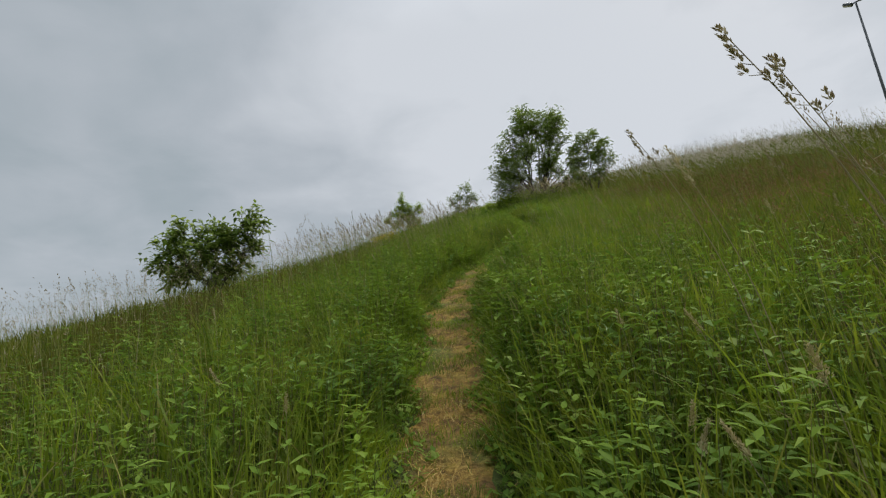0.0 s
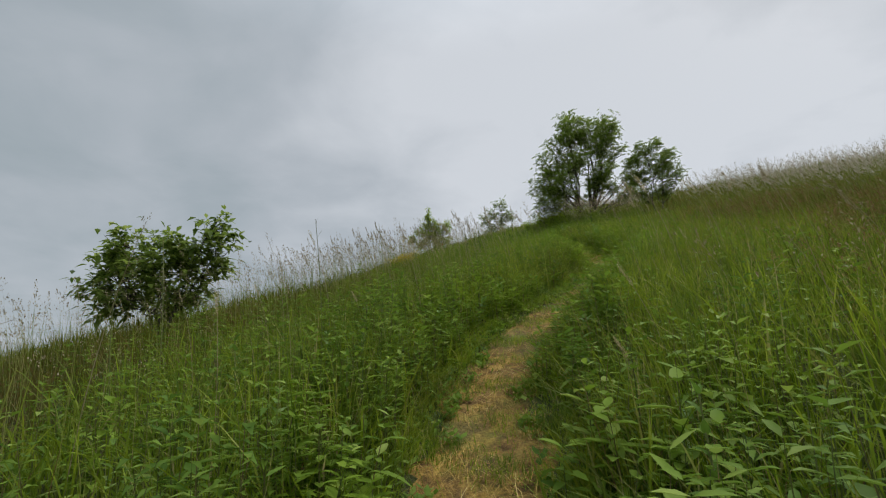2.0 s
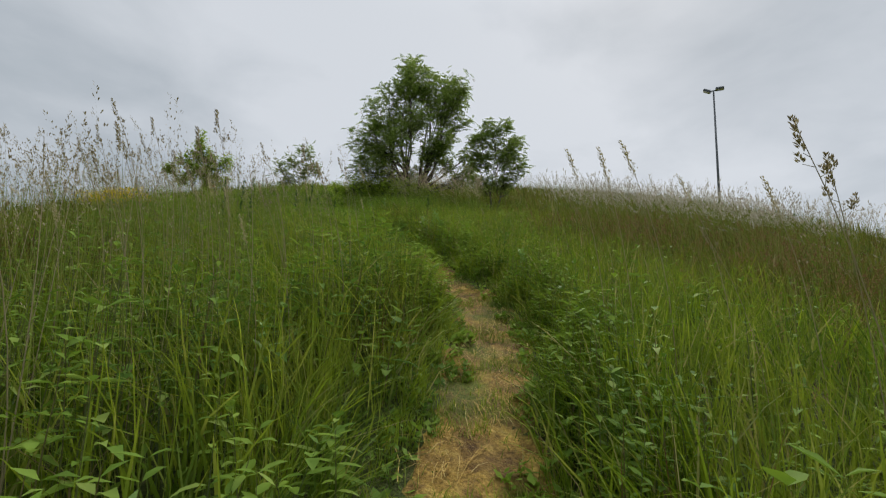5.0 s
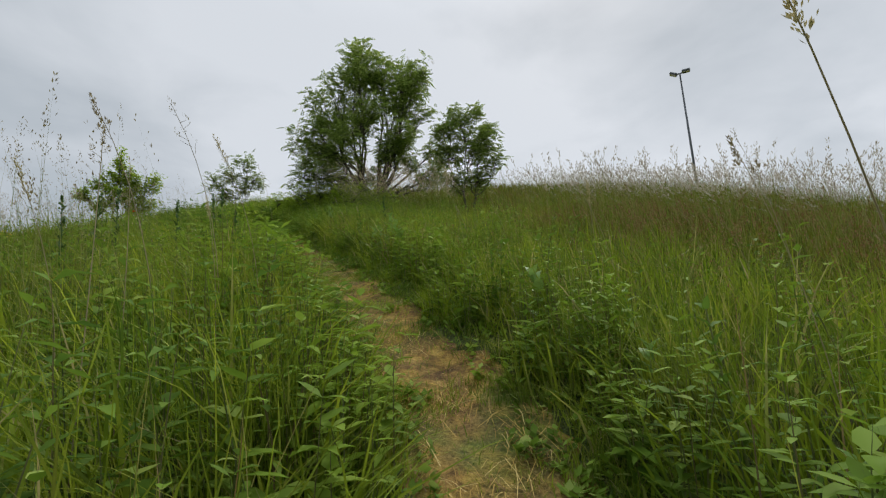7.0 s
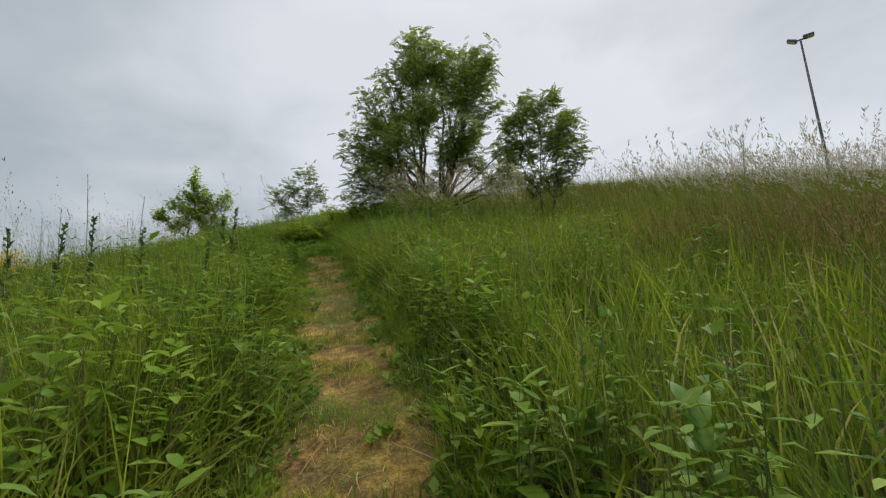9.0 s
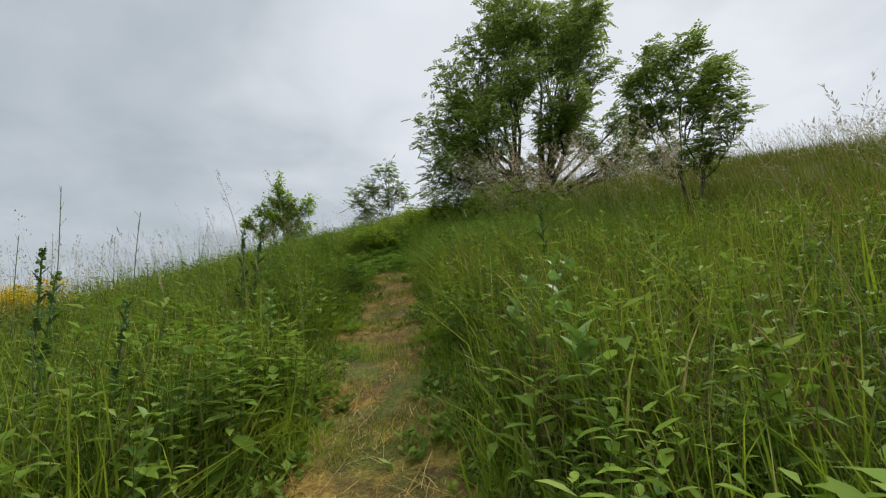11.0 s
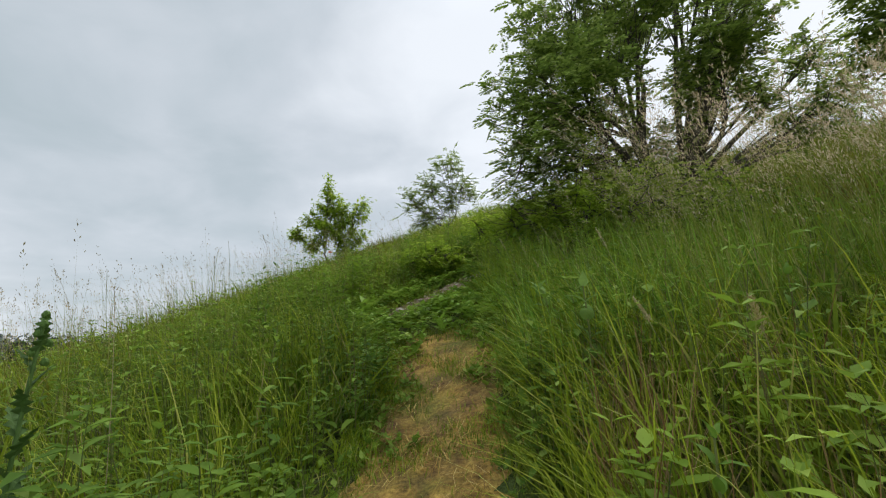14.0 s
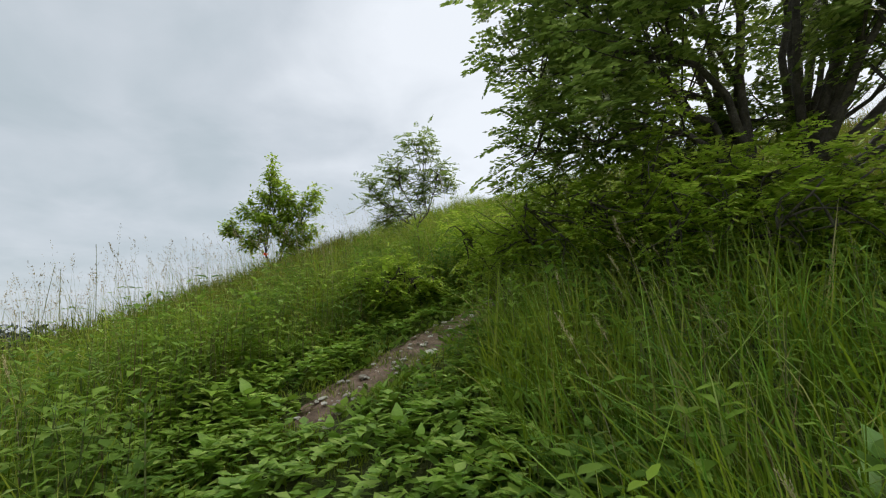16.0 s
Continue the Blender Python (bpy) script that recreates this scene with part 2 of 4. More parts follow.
def off_trail(x, y):
    """Sideways distance from the middle of the trail, right positive."""
    slope = (trail_x(y + 0.2) - trail_x(y - 0.2)) / 0.4
    return (x - trail_x(y)) / np.sqrt(1 + slope ** 2)


def ground(x, y):
    x, y = np.asarray(x, float), np.asarray(y, float)
    xc, yc = np.clip(x, -24, 27), np.clip(y, -6, 41)
    u, v = xc / 12, (yc - 14) / 14
    z = sum(c * u ** i * v ** j for (i, j), c in HILL.items())
    g = np.clip((yc - 19) / 6, 0, 1)
    z = z - 0.2 * np.clip(-4 - xc, 0, 7) ** 1.3 * g * g * (3 - 2 * g)      # the shoulder falls away towards the valley
    d = np.hypot(x - xc, y - yc)
    s = np.clip(d / 90, 0, 1)
    s = s * s * (3 - 2 * s)
    z = z * (1 - s) + VALLEY * s
    near = np.exp(-(off_trail(x, y) / 0.5) ** 2) * (y < 33) * (y > -11)
    return z + (0.05 * waves(x, y, 3.0, 3) + 0.02 * waves(x, y, 0.8, 4)) * (d < 40) * (1 - 0.6 * near) - 0.07 * near


# ---- mesh helpers ----
def mesh_of(name, verts, tris, mat, smooth=True, second=None, first_count=0):
    """A mesh object from arrays of corners and triangles."""
    verts, tris = np.asarray(verts, np.float32).reshape(-1, 3), np.asarray(tris, np.int32).reshape(-1, 3)
    me = bpy.data.meshes.new(name)
    me.vertices.add(len(verts))
    me.vertices.foreach_set("co", verts.ravel())
    me.loops.add(tris.size)
    me.loops.foreach_set("vertex_index", tris.ravel())
    me.polygons.add(len(tris))
    me.polygons.foreach_set("loop_start", np.arange(0, tris.size, 3, dtype=np.int32))
    me.polygons.foreach_set("use_smooth", np.full(len(tris), smooth))
    me.update(calc_edges=True)
    me.materials.append(mat)
    if second:
        me.materials.append(second)
        me.polygons.foreach_set("material_index", (np.arange(len(tris)) >= first_count).astype(np.int32))
    return new(name, me)


def under(ob, parent, label=""):
    ob.parent = parent
    return tagged(ob, label) if label else ob


def part(name, bm, mat, parent, label="", smooth=False):
    me = bpy.data.meshes.new(name)
    bm.normal_update()
    for f in bm.faces:
        f.smooth = smooth
    bm.to_mesh(me)
    bm.free()
    me.materials.append(mat)
    return under(new(name, me), parent, label)


class Pile:
    """Gathers many small pieces of one surface into one mesh."""
    def __init__(self):
        self.v, self.t, self.n = [], [], 0

    def put(self, verts, tris):
        """verts: (pieces, corners, 3); tris: triangles of one piece."""
        verts = np.asarray(verts, float)
        p, k, _ = verts.shape
        self.v.append(verts.reshape(-1, 3))
        self.t.append((np.asarray(tris)[None] + (self.n + np.arange(p) * k)[:, None, None]).reshape(-1, 3))
        self.n += p * k

    def made(self, name, mat, smooth=True, second=None, first_count=0):
        return mesh_of(name, np.concatenate(self.v), np.concatenate(self.t), mat, smooth, second, first_count)


BLADE_NEAR, BLADE_FAR = [(0, 1, 3), (0, 3, 2), (2, 3, 5), (2, 5, 4), (4, 5, 6)], [(0, 1, 3), (0, 3, 2), (2, 3, 4)]


def blades(pile, base, h, w, turn, bend, lean, near=True, tilt=0.0):
    """Curved tapering blades. base (n,3); h, w, turn (the blade's face), bend, lean (direction of the droop)."""
    steps = (0.0, 0.45, 0.8, 1.0) if near else (0.0, 0.6, 1.0)
    side = np.stack([np.cos(turn), np.sin(turn), 0 * turn], -1)
    fall = np.stack([np.cos(lean), np.sin(lean), 0 * lean], -1)
    rows = []
    for i, s in enumerate(steps):
        c = base + fall * (h * bend * s ** 2)[:, None] + side * (h * tilt * s)[:, None]
        c = c + np.array((0, 0, 1.0)) * (h * (s - 0.45 * bend * s ** 2))[:, None]
        if i == len(steps) - 1:
            rows.append(c)
        else:
            half = side * (w * (0.5 - 0.42 * s ** 1.5))[:, None]
            rows += [c - half, c + half]
    pile.put(np.stack(rows, 1), BLADE_NEAR if near else BLADE_FAR)


def leaves(pile, base, way, length, width, droop=0.25, fold=0.2):
    """Pointed folded leaves: base (n,3), way (n,3) unit; five corners each."""
    n = len(base)
    upv = np.tile((0.0, 0.0, 1.0), (n, 1))
    side = np.cross(way, upv)
    side /= np.linalg.norm(side, axis=1)[:, None] + 1e-6
    top = np.cross(side, way)
    L, W = np.broadcast_to(length, n)[:, None], np.broadcast_to(width, n)[:, None]
    mid = base + way * L * 0.42
    tip = base + way * L - upv * L * droop
    pile.put(np.stack([base, mid - top * W * fold, mid + side * W * 0.5, mid - side * W * 0.5, tip], 1), [(0, 2, 1), (0, 1, 3), (1, 2, 4), (1, 4, 3)])


def fine_leaves(pile, base, way, length, width, droop):
    """Arched pointed leaves folded at the midrib; eight corners each."""
    up = np.tile((0.0, 0.0, 1.0), (len(base), 1))
    side = np.cross(way, up)
    side /= np.linalg.norm(side, axis=1)[:, None] + 1e-6
    top = np.cross(side, way)
    L, W, D = length[:, None], width[:, None], droop[:, None]
    m1, m2 = base + way * L * 0.3 - up * L * D * 0.05, base + way * L * 0.66 - up * L * D * 0.4
    tip = base + way * L * 0.98 - up * L * D
    e1, e2, lift = side * W * 0.5, side * W * 0.38, top * W * 0.14
    pile.put(np.stack([base, m1 - lift, m1 + e1, m1 - e1, m2 - lift, m2 + e2, m2 - e2, tip], 1),
             [(0, 2, 1), (0, 1, 3), (1, 2, 5), (1, 5, 4), (1, 4, 6), (1, 6, 3), (4, 5, 7), (4, 7, 6)])


def leaflets(pile, base, way, length, width):
    """Small flat leaves of four corners."""
    side = np.cross(way, np.array((0.0, 0.0, 1.0)))
    side /= np.linalg.norm(side, axis=1)[:, None] + 1e-6
    L, W = np.asarray(length)[:, None], np.asarray(width)[:, None]
    mid = base + way * L * 0.5
    pile.put(np.stack([base, mid + side * W * 0.5, base + way * L, mid - side * W * 0.5], 1), [(0, 1, 2), (0, 2, 3)])


def tube(pile, points, radii, sides=5):
    """A tapering round branch along points."""
    points, radii = np.asarray(points, float), np.asarray(radii, float)
    k = len(points)
    way = np.gradient(points, axis=0)
    way /= np.linalg.norm(way, axis=1)[:, None] + 1e-9
    ref = np.array((0.31, 0.95, 0.05))
    a = np.cross(way, ref)
    a /= np.linalg.norm(a, axis=1)[:, None] + 1e-9
    b = np.cross(way, a)
    ang = np.arange(sides) * 2 * np.pi / sides
    ring = points[:, None] + radii[:, None, None] * (a[:, None] * np.cos(ang)[None, :, None] + b[:, None] * np.sin(ang)[None, :, None])
    tris = []
    for i in range(k - 1):
        for j in range(sides):
            p, q = i * sides + j, i * sides + (j + 1) % sides
            tris += [(p, q, q + sides), (p, q + sides, p + sides)]
    pile.put(ring.reshape(1, -1, 3), tris)


# ---- ground, trail, far valley ----
def spaced(lo, hi, step, reach):
    core = np.arange(lo, hi + step / 2, step)
    out = step * np.cumsum(1.28 ** np.arange(1, 60))
    out = out[out < reach]
    return np.concatenate([(lo - out)[::-1], core, hi + out])


def sheet(name, xs, ys, height, mat):
    X, Y = np.meshgrid(xs, ys)
    v = np.stack([X, Y, height(X, Y)], -1).reshape(-1, 3)
    nx, ny = len(xs), len(ys)
    a = (np.arange(ny - 1)[:, None] * nx + np.arange(nx - 1)[None]).ravel()
    return mesh_of(name, v, np.concatenate([np.stack([a, a + 1, a + nx + 1], -1), np.stack([a, a + nx + 1, a + nx], -1)]), mat)


tagged(sheet("ground", spaced(-26, 30, 0.33, 2600), spaced(-8, 44, 0.33, 2600), ground, SOIL), "grassy hillside soil under the tall meadow", "ground", kind="structure")


def trail_half(y):
    return np.interp(y, (0, 2.6, 4, 6, 9, 13, 17, 24), (0.29, 0.33, 0.40, 0.45, 0.47, 0.47, 0.49, 0.52))


def ribbon(name, y0, y1, half, mat, lift, seed, label, category, end=0.6):
    """A strip that follows the trail, with uneven edges."""
    ys = np.arange(y0, y1, 0.08)
    n = 13
    verts = []
    for i, s in enumerate(np.linspace(-1, 1, n)):
        taper = np.clip(np.minimum(ys - y0, y1 - ys) / end, 0, 1)
        w = half(ys) * (0.6 + 0.4 * taper) * (1 + 0.2 * waves(ys, ys * 0 + np.sign(s) * 7, 1.3, seed) + 0.12 * waves(ys, ys * 0 + np.sign(s) * 9, 0.3, seed + 2))
        x = trail_x(ys) + s * w
        verts.append(np.stack([x, ys, ground(x, ys) + lift + 0.012 * waves(x, ys, 0.25, seed + 1) - 0.04 * abs(s) ** 5 - 0.05 * (1 - taper) ** 3], -1))
    v = np.stack(verts, 1).reshape(-1, 3)
    a = (np.arange(len(ys) - 1)[:, None] * n + np.arange(n - 1)[None]).ravel()
    t = np.concatenate([np.stack([a, a + 1, a + n + 1], -1), np.stack([a, a + n + 1, a + n], -1)])
    return tagged(mesh_of(name, v, t, mat), label, category, kind="structure")


ribbon("path", -11.5, 24.1, trail_half, TRODDEN, 0.022, 11, "narrow footpath of trodden dry straw and soil", "path")
ribbon("dirt_track", 24.95, 28.2, lambda y: np.interp(y, (24.9, 25.3, 25.7, 26.5, 27.2), (0.2, 0.42, 0.5, 0.44, 0.28)), EARTH, 0.03, 15, "bare reddish earth track with pale stones", "path", 1.0)

R = np.random.RandomState(7)


def scatter(n, x0, x1, y0, y1):
    return R.uniform(x0, x1, n), R.uniform(y0, y1, n)


def clump(x, y, size, seed):
    return 0.5 + 0.5 * np.clip(waves(x, y, size, seed), -1, 1)


def strewn_straw():
    pile = Pile()
    n = 19000
    y = R.uniform(-2, 23.8, n)
    s = R.normal(0, 0.5, n) * trail_half(y)
    ok = clump(trail_x(y) + s, y, 0.9, 17) > R.uniform(0.25, 0.85, n)
    y, s = y[ok], s[ok]
    n = len(y)
    x = trail_x(y) + s
    L, w, a = np.where(R.uniform(size=n) < 0.15, R.uniform(0.15, 0.34, n), R.uniform(0.03, 0.15, n)), R.uniform(0.0014, 0.0042, n), R.uniform(0, 6.28, n)
    d = np.stack([np.cos(a), np.sin(a)], -1)
    side = np.stack([-np.sin(a), np.cos(a)], -1)
    rows = []
    arch, curl = R.uniform(0.004, 0.03, n), R.normal(0, 0.18, n)
    for k, q in enumerate((-0.5, 0.0, 0.5)):
        c = np.stack([x, y], -1) + d * (L * q)[:, None] + side * (L * curl * (0.25 - q * q))[:, None]
        z = ground(c[:, 0], c[:, 1]) + 0.03 + arch * (1 - 3.2 * q * q)
        for sg in (-1, 1):
            e = c + side * (sg * w * 0.5)[:, None]
            rows.append(np.stack([e[:, 0], e[:, 1], z], -1))
    pile.put(np.stack(rows, 1), [(0, 1, 3), (0, 3, 2), (2, 3, 5), (2, 5, 4)])
    tagged(pile.made("straw_litter", STRAW), "dry cut straw strewn over the footpath", "straw", kind="stuff")


strewn_straw()


def bare(x, y):
    """Half width kept clear of tall growth along the trail."""
    side = 3 * np.sign(off_trail(x, y))
    edge = 1.0 * trail_half(y) + 0.11 * waves(y, side, 1.1, 21) + 0.09 * waves(y, side, 0.45, 22)
    return np.where(y < 33, edge, 0.0)


def screen(x, y, o):
    """Where the growth stands tall and close along the downhill side of the trail's bends."""
    left = np.exp(-((o + 0.95) / 0.55) ** 2) * np.clip((y - 10.8) / 1.2, 0, 1) * np.clip((19.0 - y) / 3, 0, 1)
    right = np.exp(-((o - 0.8) / 0.5) ** 2) * np.clip((y - 8.0) / 1.5, 0, 1) * np.clip((13.5 - y) / 2, 0, 1)
    return np.maximum(left, 0.7 * right)


def meadow():
    near, far = Pile(), Pile()
    # (distance band from the trail, blades per square metre, blade width, near form)
    for lo, hi, per, w0, fine in ((0.0, 1.7, 820, 0.0105, True), (1.7, 4.2, 420, 0.015, True), (4.2, 9.5, 270, 0.016, False), (9.5, 30.0, 80, 0.026, False)):
        x0, x1 = max(-24, -hi), min(28, 4 + hi)
        n = int((x1 - x0) * 44.0 * per)
        x, y = scatter(n, x0, x1, -2.0, 42.0)
        o = off_trail(x, y)
        d = np.abs(o)
        dd = d * np.exp(R.normal(0, 0.25, n))      # soft borders between the bands
        ok = (dd >= lo) & (dd < hi) & (d > bare(x, y)) & (y - 0.55 * np.abs(x - trail_x(y)) > -1.5)
        # beyond the ridge of what can be walked past, thin out
        keep = R.uniform(size=n) < (0.35 + 0.65 * clump(x, y, 0.9, 31)) * np.where((y > 33) & (d < 6), 0.6, 1)
        x, y, d, o = (q[ok & keep] for q in (x, y, d, o))
        n = len(x)
        tall = 0.40 + 0.3 * clump(x, y, 2.5, 33) + 0.36 * clump(x, y, 0.65, 37) - 0.08 + 0.1 * (o > 0)
        edge = np.clip((d - bare(x, y)) / 0.5, 0, 1)
        h = tall * (0.48 + 0.52 * edge) * R.uniform(0.4, 1.2, n)
        h = np.where((y > 23.2) & (y < 27.6) & (x > 1.2) & (x < 3.7 + 0.5 * np.clip(y - 25.5, 0, 3)), h * np.where(o > 0, np.where(d < 0.75, 0.2, 0.34), np.clip(0.3 + 0.35 * (d - 0.3), 0.3, 0.8)), h)
        h = np.minimum(h * (1 + 0.75 * screen(x, y, o)), R.uniform(0.85, 1.1, n))
        h = np.minimum(h, 0.2 + 0.72 * d)
        base = np.stack([x, y, ground(x, y) - 0.02], -1)
        lean = np.where(R.uniform(size=n) < 0.6, 3.3 + 1.6 * waves(x, y, 1.1, 35) + R.normal(0, 0.5, n), R.uniform(0, 6.28, n))
        bend = np.where(R.uniform(size=n) < 0.72, np.abs(R.normal(0.25, 0.2, n)), R.uniform(0.5, 1.0, n)).clip(0.03, 1.0)
        over = (d < bare(x, y) + 0.4) & (R.uniform(size=n) < 0.5)
        lean = np.where(over, np.where(o > 0, np.pi, 0.0) + R.normal(0, 0.6, n), lean)
        bend = np.where(over, R.uniform(0.35, 1.0, n), bend)
        blades(near if fine else far, base, h, w0 * np.where(R.uniform(size=n) < 0.3, R.uniform(1.1, 1.9, n), R.uniform(0.35, 1.1, n)), R.uniform(0, 6.28, n), bend, lean, fine, R.normal(0, 0.2, n))
    tagged(near.made("meadow_grass", GRASS), "tall lush green meadow grass beside the footpath", "grass", kind="stuff")
    tagged(far.made("hillside_grass", HILLGRASS), "tall green and straw-tinged grass over the hillside", "grass", kind="stuff")
    # broad fresh blades on the uphill side near the track
    lush = Pile()
    n = 19000
    y = np.where(R.uniform(size=n) < 0.80, R.uniform(17.5, 23.0, n), R.uniform(23.0, 26.4, n))
    o = 0.3 + np.abs(R.normal(0, 2.9, n))
    x = trail_x(y) + o
    ok = (x < 9.6) & (o > 0.6) & ((x > 3.9) | (y < 23)) & (clump(x, y, 1.4, 23) > R.uniform(0.1, 0.9, n)) & (R.uniform(size=n) < np.clip((y - 18) / 4, 0, 1))
    # and some on the downhill side of the bend
    yb = R.uniform(11.5, 24.0, 5000)
    xb = trail_x(yb) - 0.75 - np.abs(R.normal(0, 1.0, 5000))
    side = clump(xb, yb, 1.0, 27) > R.uniform(0.2, 0.9, 5000)
    x, y = np.append(x[ok], xb[side]), np.append(y[ok], yb[side])
    o = np.abs(off_trail(x, y))
    n = len(x)
    h = R.uniform(0.55, 1.05, n) * np.clip(0.5 + o * 0.5, 0.5, 1)
    w, turn, bend, lean = R.uniform(0.005, 0.012, n), R.uniform(0, 6.28, n), np.abs(R.normal(0.6, 0.32, n)).clip(0.05, 1.1), R.normal(3.3, 1.1, n)
    # blades by the tree get the copy with shade in its colour
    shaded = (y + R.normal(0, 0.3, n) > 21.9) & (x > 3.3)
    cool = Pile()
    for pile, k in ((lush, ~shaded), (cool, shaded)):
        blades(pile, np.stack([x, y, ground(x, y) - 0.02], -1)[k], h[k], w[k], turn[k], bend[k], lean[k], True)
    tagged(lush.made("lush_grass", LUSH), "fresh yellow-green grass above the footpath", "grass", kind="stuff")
    tagged(cool.made("shade_grass", COOL), "fresh broad-bladed grass by the tree, tree shade put into its blue-green colour", "grass", kind="stuff")
    # short turf on the trail and its edges
    turf = Pile()
    n = 115000
    y = R.uniform(-1, 28.5, n)
    s = R.uniform(-0.6, 0.6, n)
    x = trail_x(y) + s
    ok = R.uniform(size=n) < np.clip(0.06 + 2.6 * (np.abs(s) - 0.6 * trail_half(y)), 0, 1) * clump(x, y, 0.6, 41) + 0.08 + 0.8 * (clump(x, y, 0.7, 43) > 0.55)
    x, y = x[ok], y[ok]
    n = len(x)
    blades(turf, np.stack([x, y, ground(x, y)], -1), R.uniform(0.04, 0.2, n) * np.clip(np.abs(off_trail(x, y)) / 0.4, 0.7, 1.2), R.uniform(0.004, 0.008, n), R.uniform(0, 6.28, n), R.uniform(0.2, 0.9, n), R.uniform(0, 6.28, n), False)
    tagged(turf.made("short_turf", GRASS), "short worn grass growing on the footpath", "grass", kind="stuff")


meadow()


def ground_cover():
    """Low small-leaved plants that close the gaps at the trail's edges and round the track; and dead stems in patches."""
    leaf = Pile()
    n = 30000
    y = R.uniform(0.5, 28.5, n)
    o = R.normal(0, 0.75, n)
    x = trail_x(y) + o
    zone = (y > 23.3) & (y < 27.8)
    x = np.where(zone, R.uniform(0.6, 4.6, n), x)
    d = np.abs(off_trail(x, y))
    ok = (d > np.where(zone, 0.17, (0.55 + 0.3 * waves(x, y, 0.7, 46)) * trail_half(y))) & (clump(x, y, 0.8, 45) > R.uniform(-0.1, 0.8, n))
    x, y = x[ok], y[ok]
    n = len(x)
    z = ground(x, y)
    for k in range(3):
        a = R.uniform(0, 6.28, n)
        w = np.stack([np.cos(a), np.sin(a), R.uniform(0.1, 1.0, n)], -1)
        w /= np.linalg.norm(w, axis=1)[:, None]
        L = R.uniform(0.03, 0.085, n) * np.where((y > 23.2) & (y < 27.8), 1.35, 1.0)
        leaflets(leaf, np.stack([x, y, z + R.uniform(-0.005, 0.07, n)], -1), w, L, L * R.uniform(0.35, 0.75, n))
    tagged(leaf.made("ground_cover", FORB), "low small-leaved green plants along the footpath", "herbs", kind="stuff")
    fresh = Pile()
    n = 8000
    x, y = scatter(n, 0.6, 4.4, 23.2, 27.4)
    ok = ((np.abs(off_trail(x, y)) > 0.3) & (clump(x, y, 0.7, 46) > R.uniform(0.1, 0.8, n))) | ((y > 24.0) & (y < 25.0) & (R.uniform(size=n) < 0.45))
    x, y = x[ok], y[ok]
    n = len(x)
    o = off_trail(x, y)
    edge = (o > 0) & (o < 0.9) & (y > 24.9)
    z = ground(x, y) + np.where(edge, 0.01, 0.16) * clump(x, y, 0.5, 48)
    for k in range(3):
        a = R.uniform(0, 6.28, n)
        w = np.stack([np.cos(a), np.sin(a), R.uniform(0.0, 0.7, n)], -1)
        w /= np.linalg.norm(w, axis=1)[:, None]
        L = R.uniform(0.05, 0.12, n) * np.where(edge, 0.55, 1.0)
        leaves(fresh, np.stack([x, y, z + R.uniform(0.0, 0.06, n)], -1), w, L, L * R.uniform(0.4, 0.7, n), 0.2)
    tagged(fresh.made("leafy_ground_cover", DOCK), "fresh light green leafy cover around the earth track", "herbs", kind="stuff")
    dead = Pile()
    n = 22000
    x, y = scatter(n, -5, 11, 1.0, 24.0)
    d = np.abs(off_trail(x, y))
    ok = (d > 0.6) & (d < 7.0) & (clump(x, y, 2.2, 47) + 0.12 * (x > 4.5) - 0.3 * (y > 18) > R.uniform(0.45, 1.1, n))
    x, y = x[ok], y[ok]
    n = len(x)
    blades(dead, np.stack([x, y, ground(x, y)], -1), R.uniform(0.3, 0.85, n), R.uniform(0.003, 0.008, n), R.uniform(0, 6.28, n), np.abs(R.normal(0.3, 0.3, n)).clip(0.02, 1), R.uniform(0, 6.28, n), True, R.normal(0, 0.25, n))
    n = 2600
    y = R.uniform(17.3, 21.6, n)
    o = 0.75 + np.abs(R.normal(0, 0.75, n))
    x = trail_x(y) + o
    ok = clump(x, y, 0.8, 49) > R.uniform(0.3, 0.9, n)
    x, y = x[ok], y[ok]
    n = len(x)
    blades(dead, np.stack([x, y, ground(x, y)], -1), R.uniform(0.45, 0.85, n), R.uniform(0.004, 0.008, n), R.uniform(0, 6.28, n), np.abs(R.normal(0.2, 0.2, n)).clip(0.02, 1), R.uniform(0, 6.28, n), True, R.normal(0, 0.2, n))
    tagged(dead.made("dead_grass", RUST), "dead rust-brown stems among the green grass", "grass", kind="stuff")


ground_cover()


def spikelets(pile, base, way, n_each, spread, length, size, droop, slim=0.36):
    """Loose flower heads: n_each spikelets on every stalk end."""
    k = len(base)
    s = R.uniform(0, 1, (k, n_each))
    a = R.uniform(0, 6.28, (k, n_each))
    out = np.stack([np.cos(a), np.sin(a), R.uniform(-0.1, 0.6, a.shape)], -1)
    c = base[:, None] + way[:, None] * (s * length)[..., None] + out * (spread * (1.05 - s) * R.uniform(0.2, 1, s.shape))[..., None]
    w = (way[:, None] + 0.5 * out + np.array((0, 0, -droop))).reshape(-1, 3)
    w /= np.linalg.norm(w, axis=1)[:, None]
    m = k * n_each
    size = np.repeat(np.broadcast_to(size, k), n_each)
    ll = size * R.uniform(0.7, 1.3, m)
    leaflets(pile, c.reshape(-1, 3), w, ll, ll * slim)


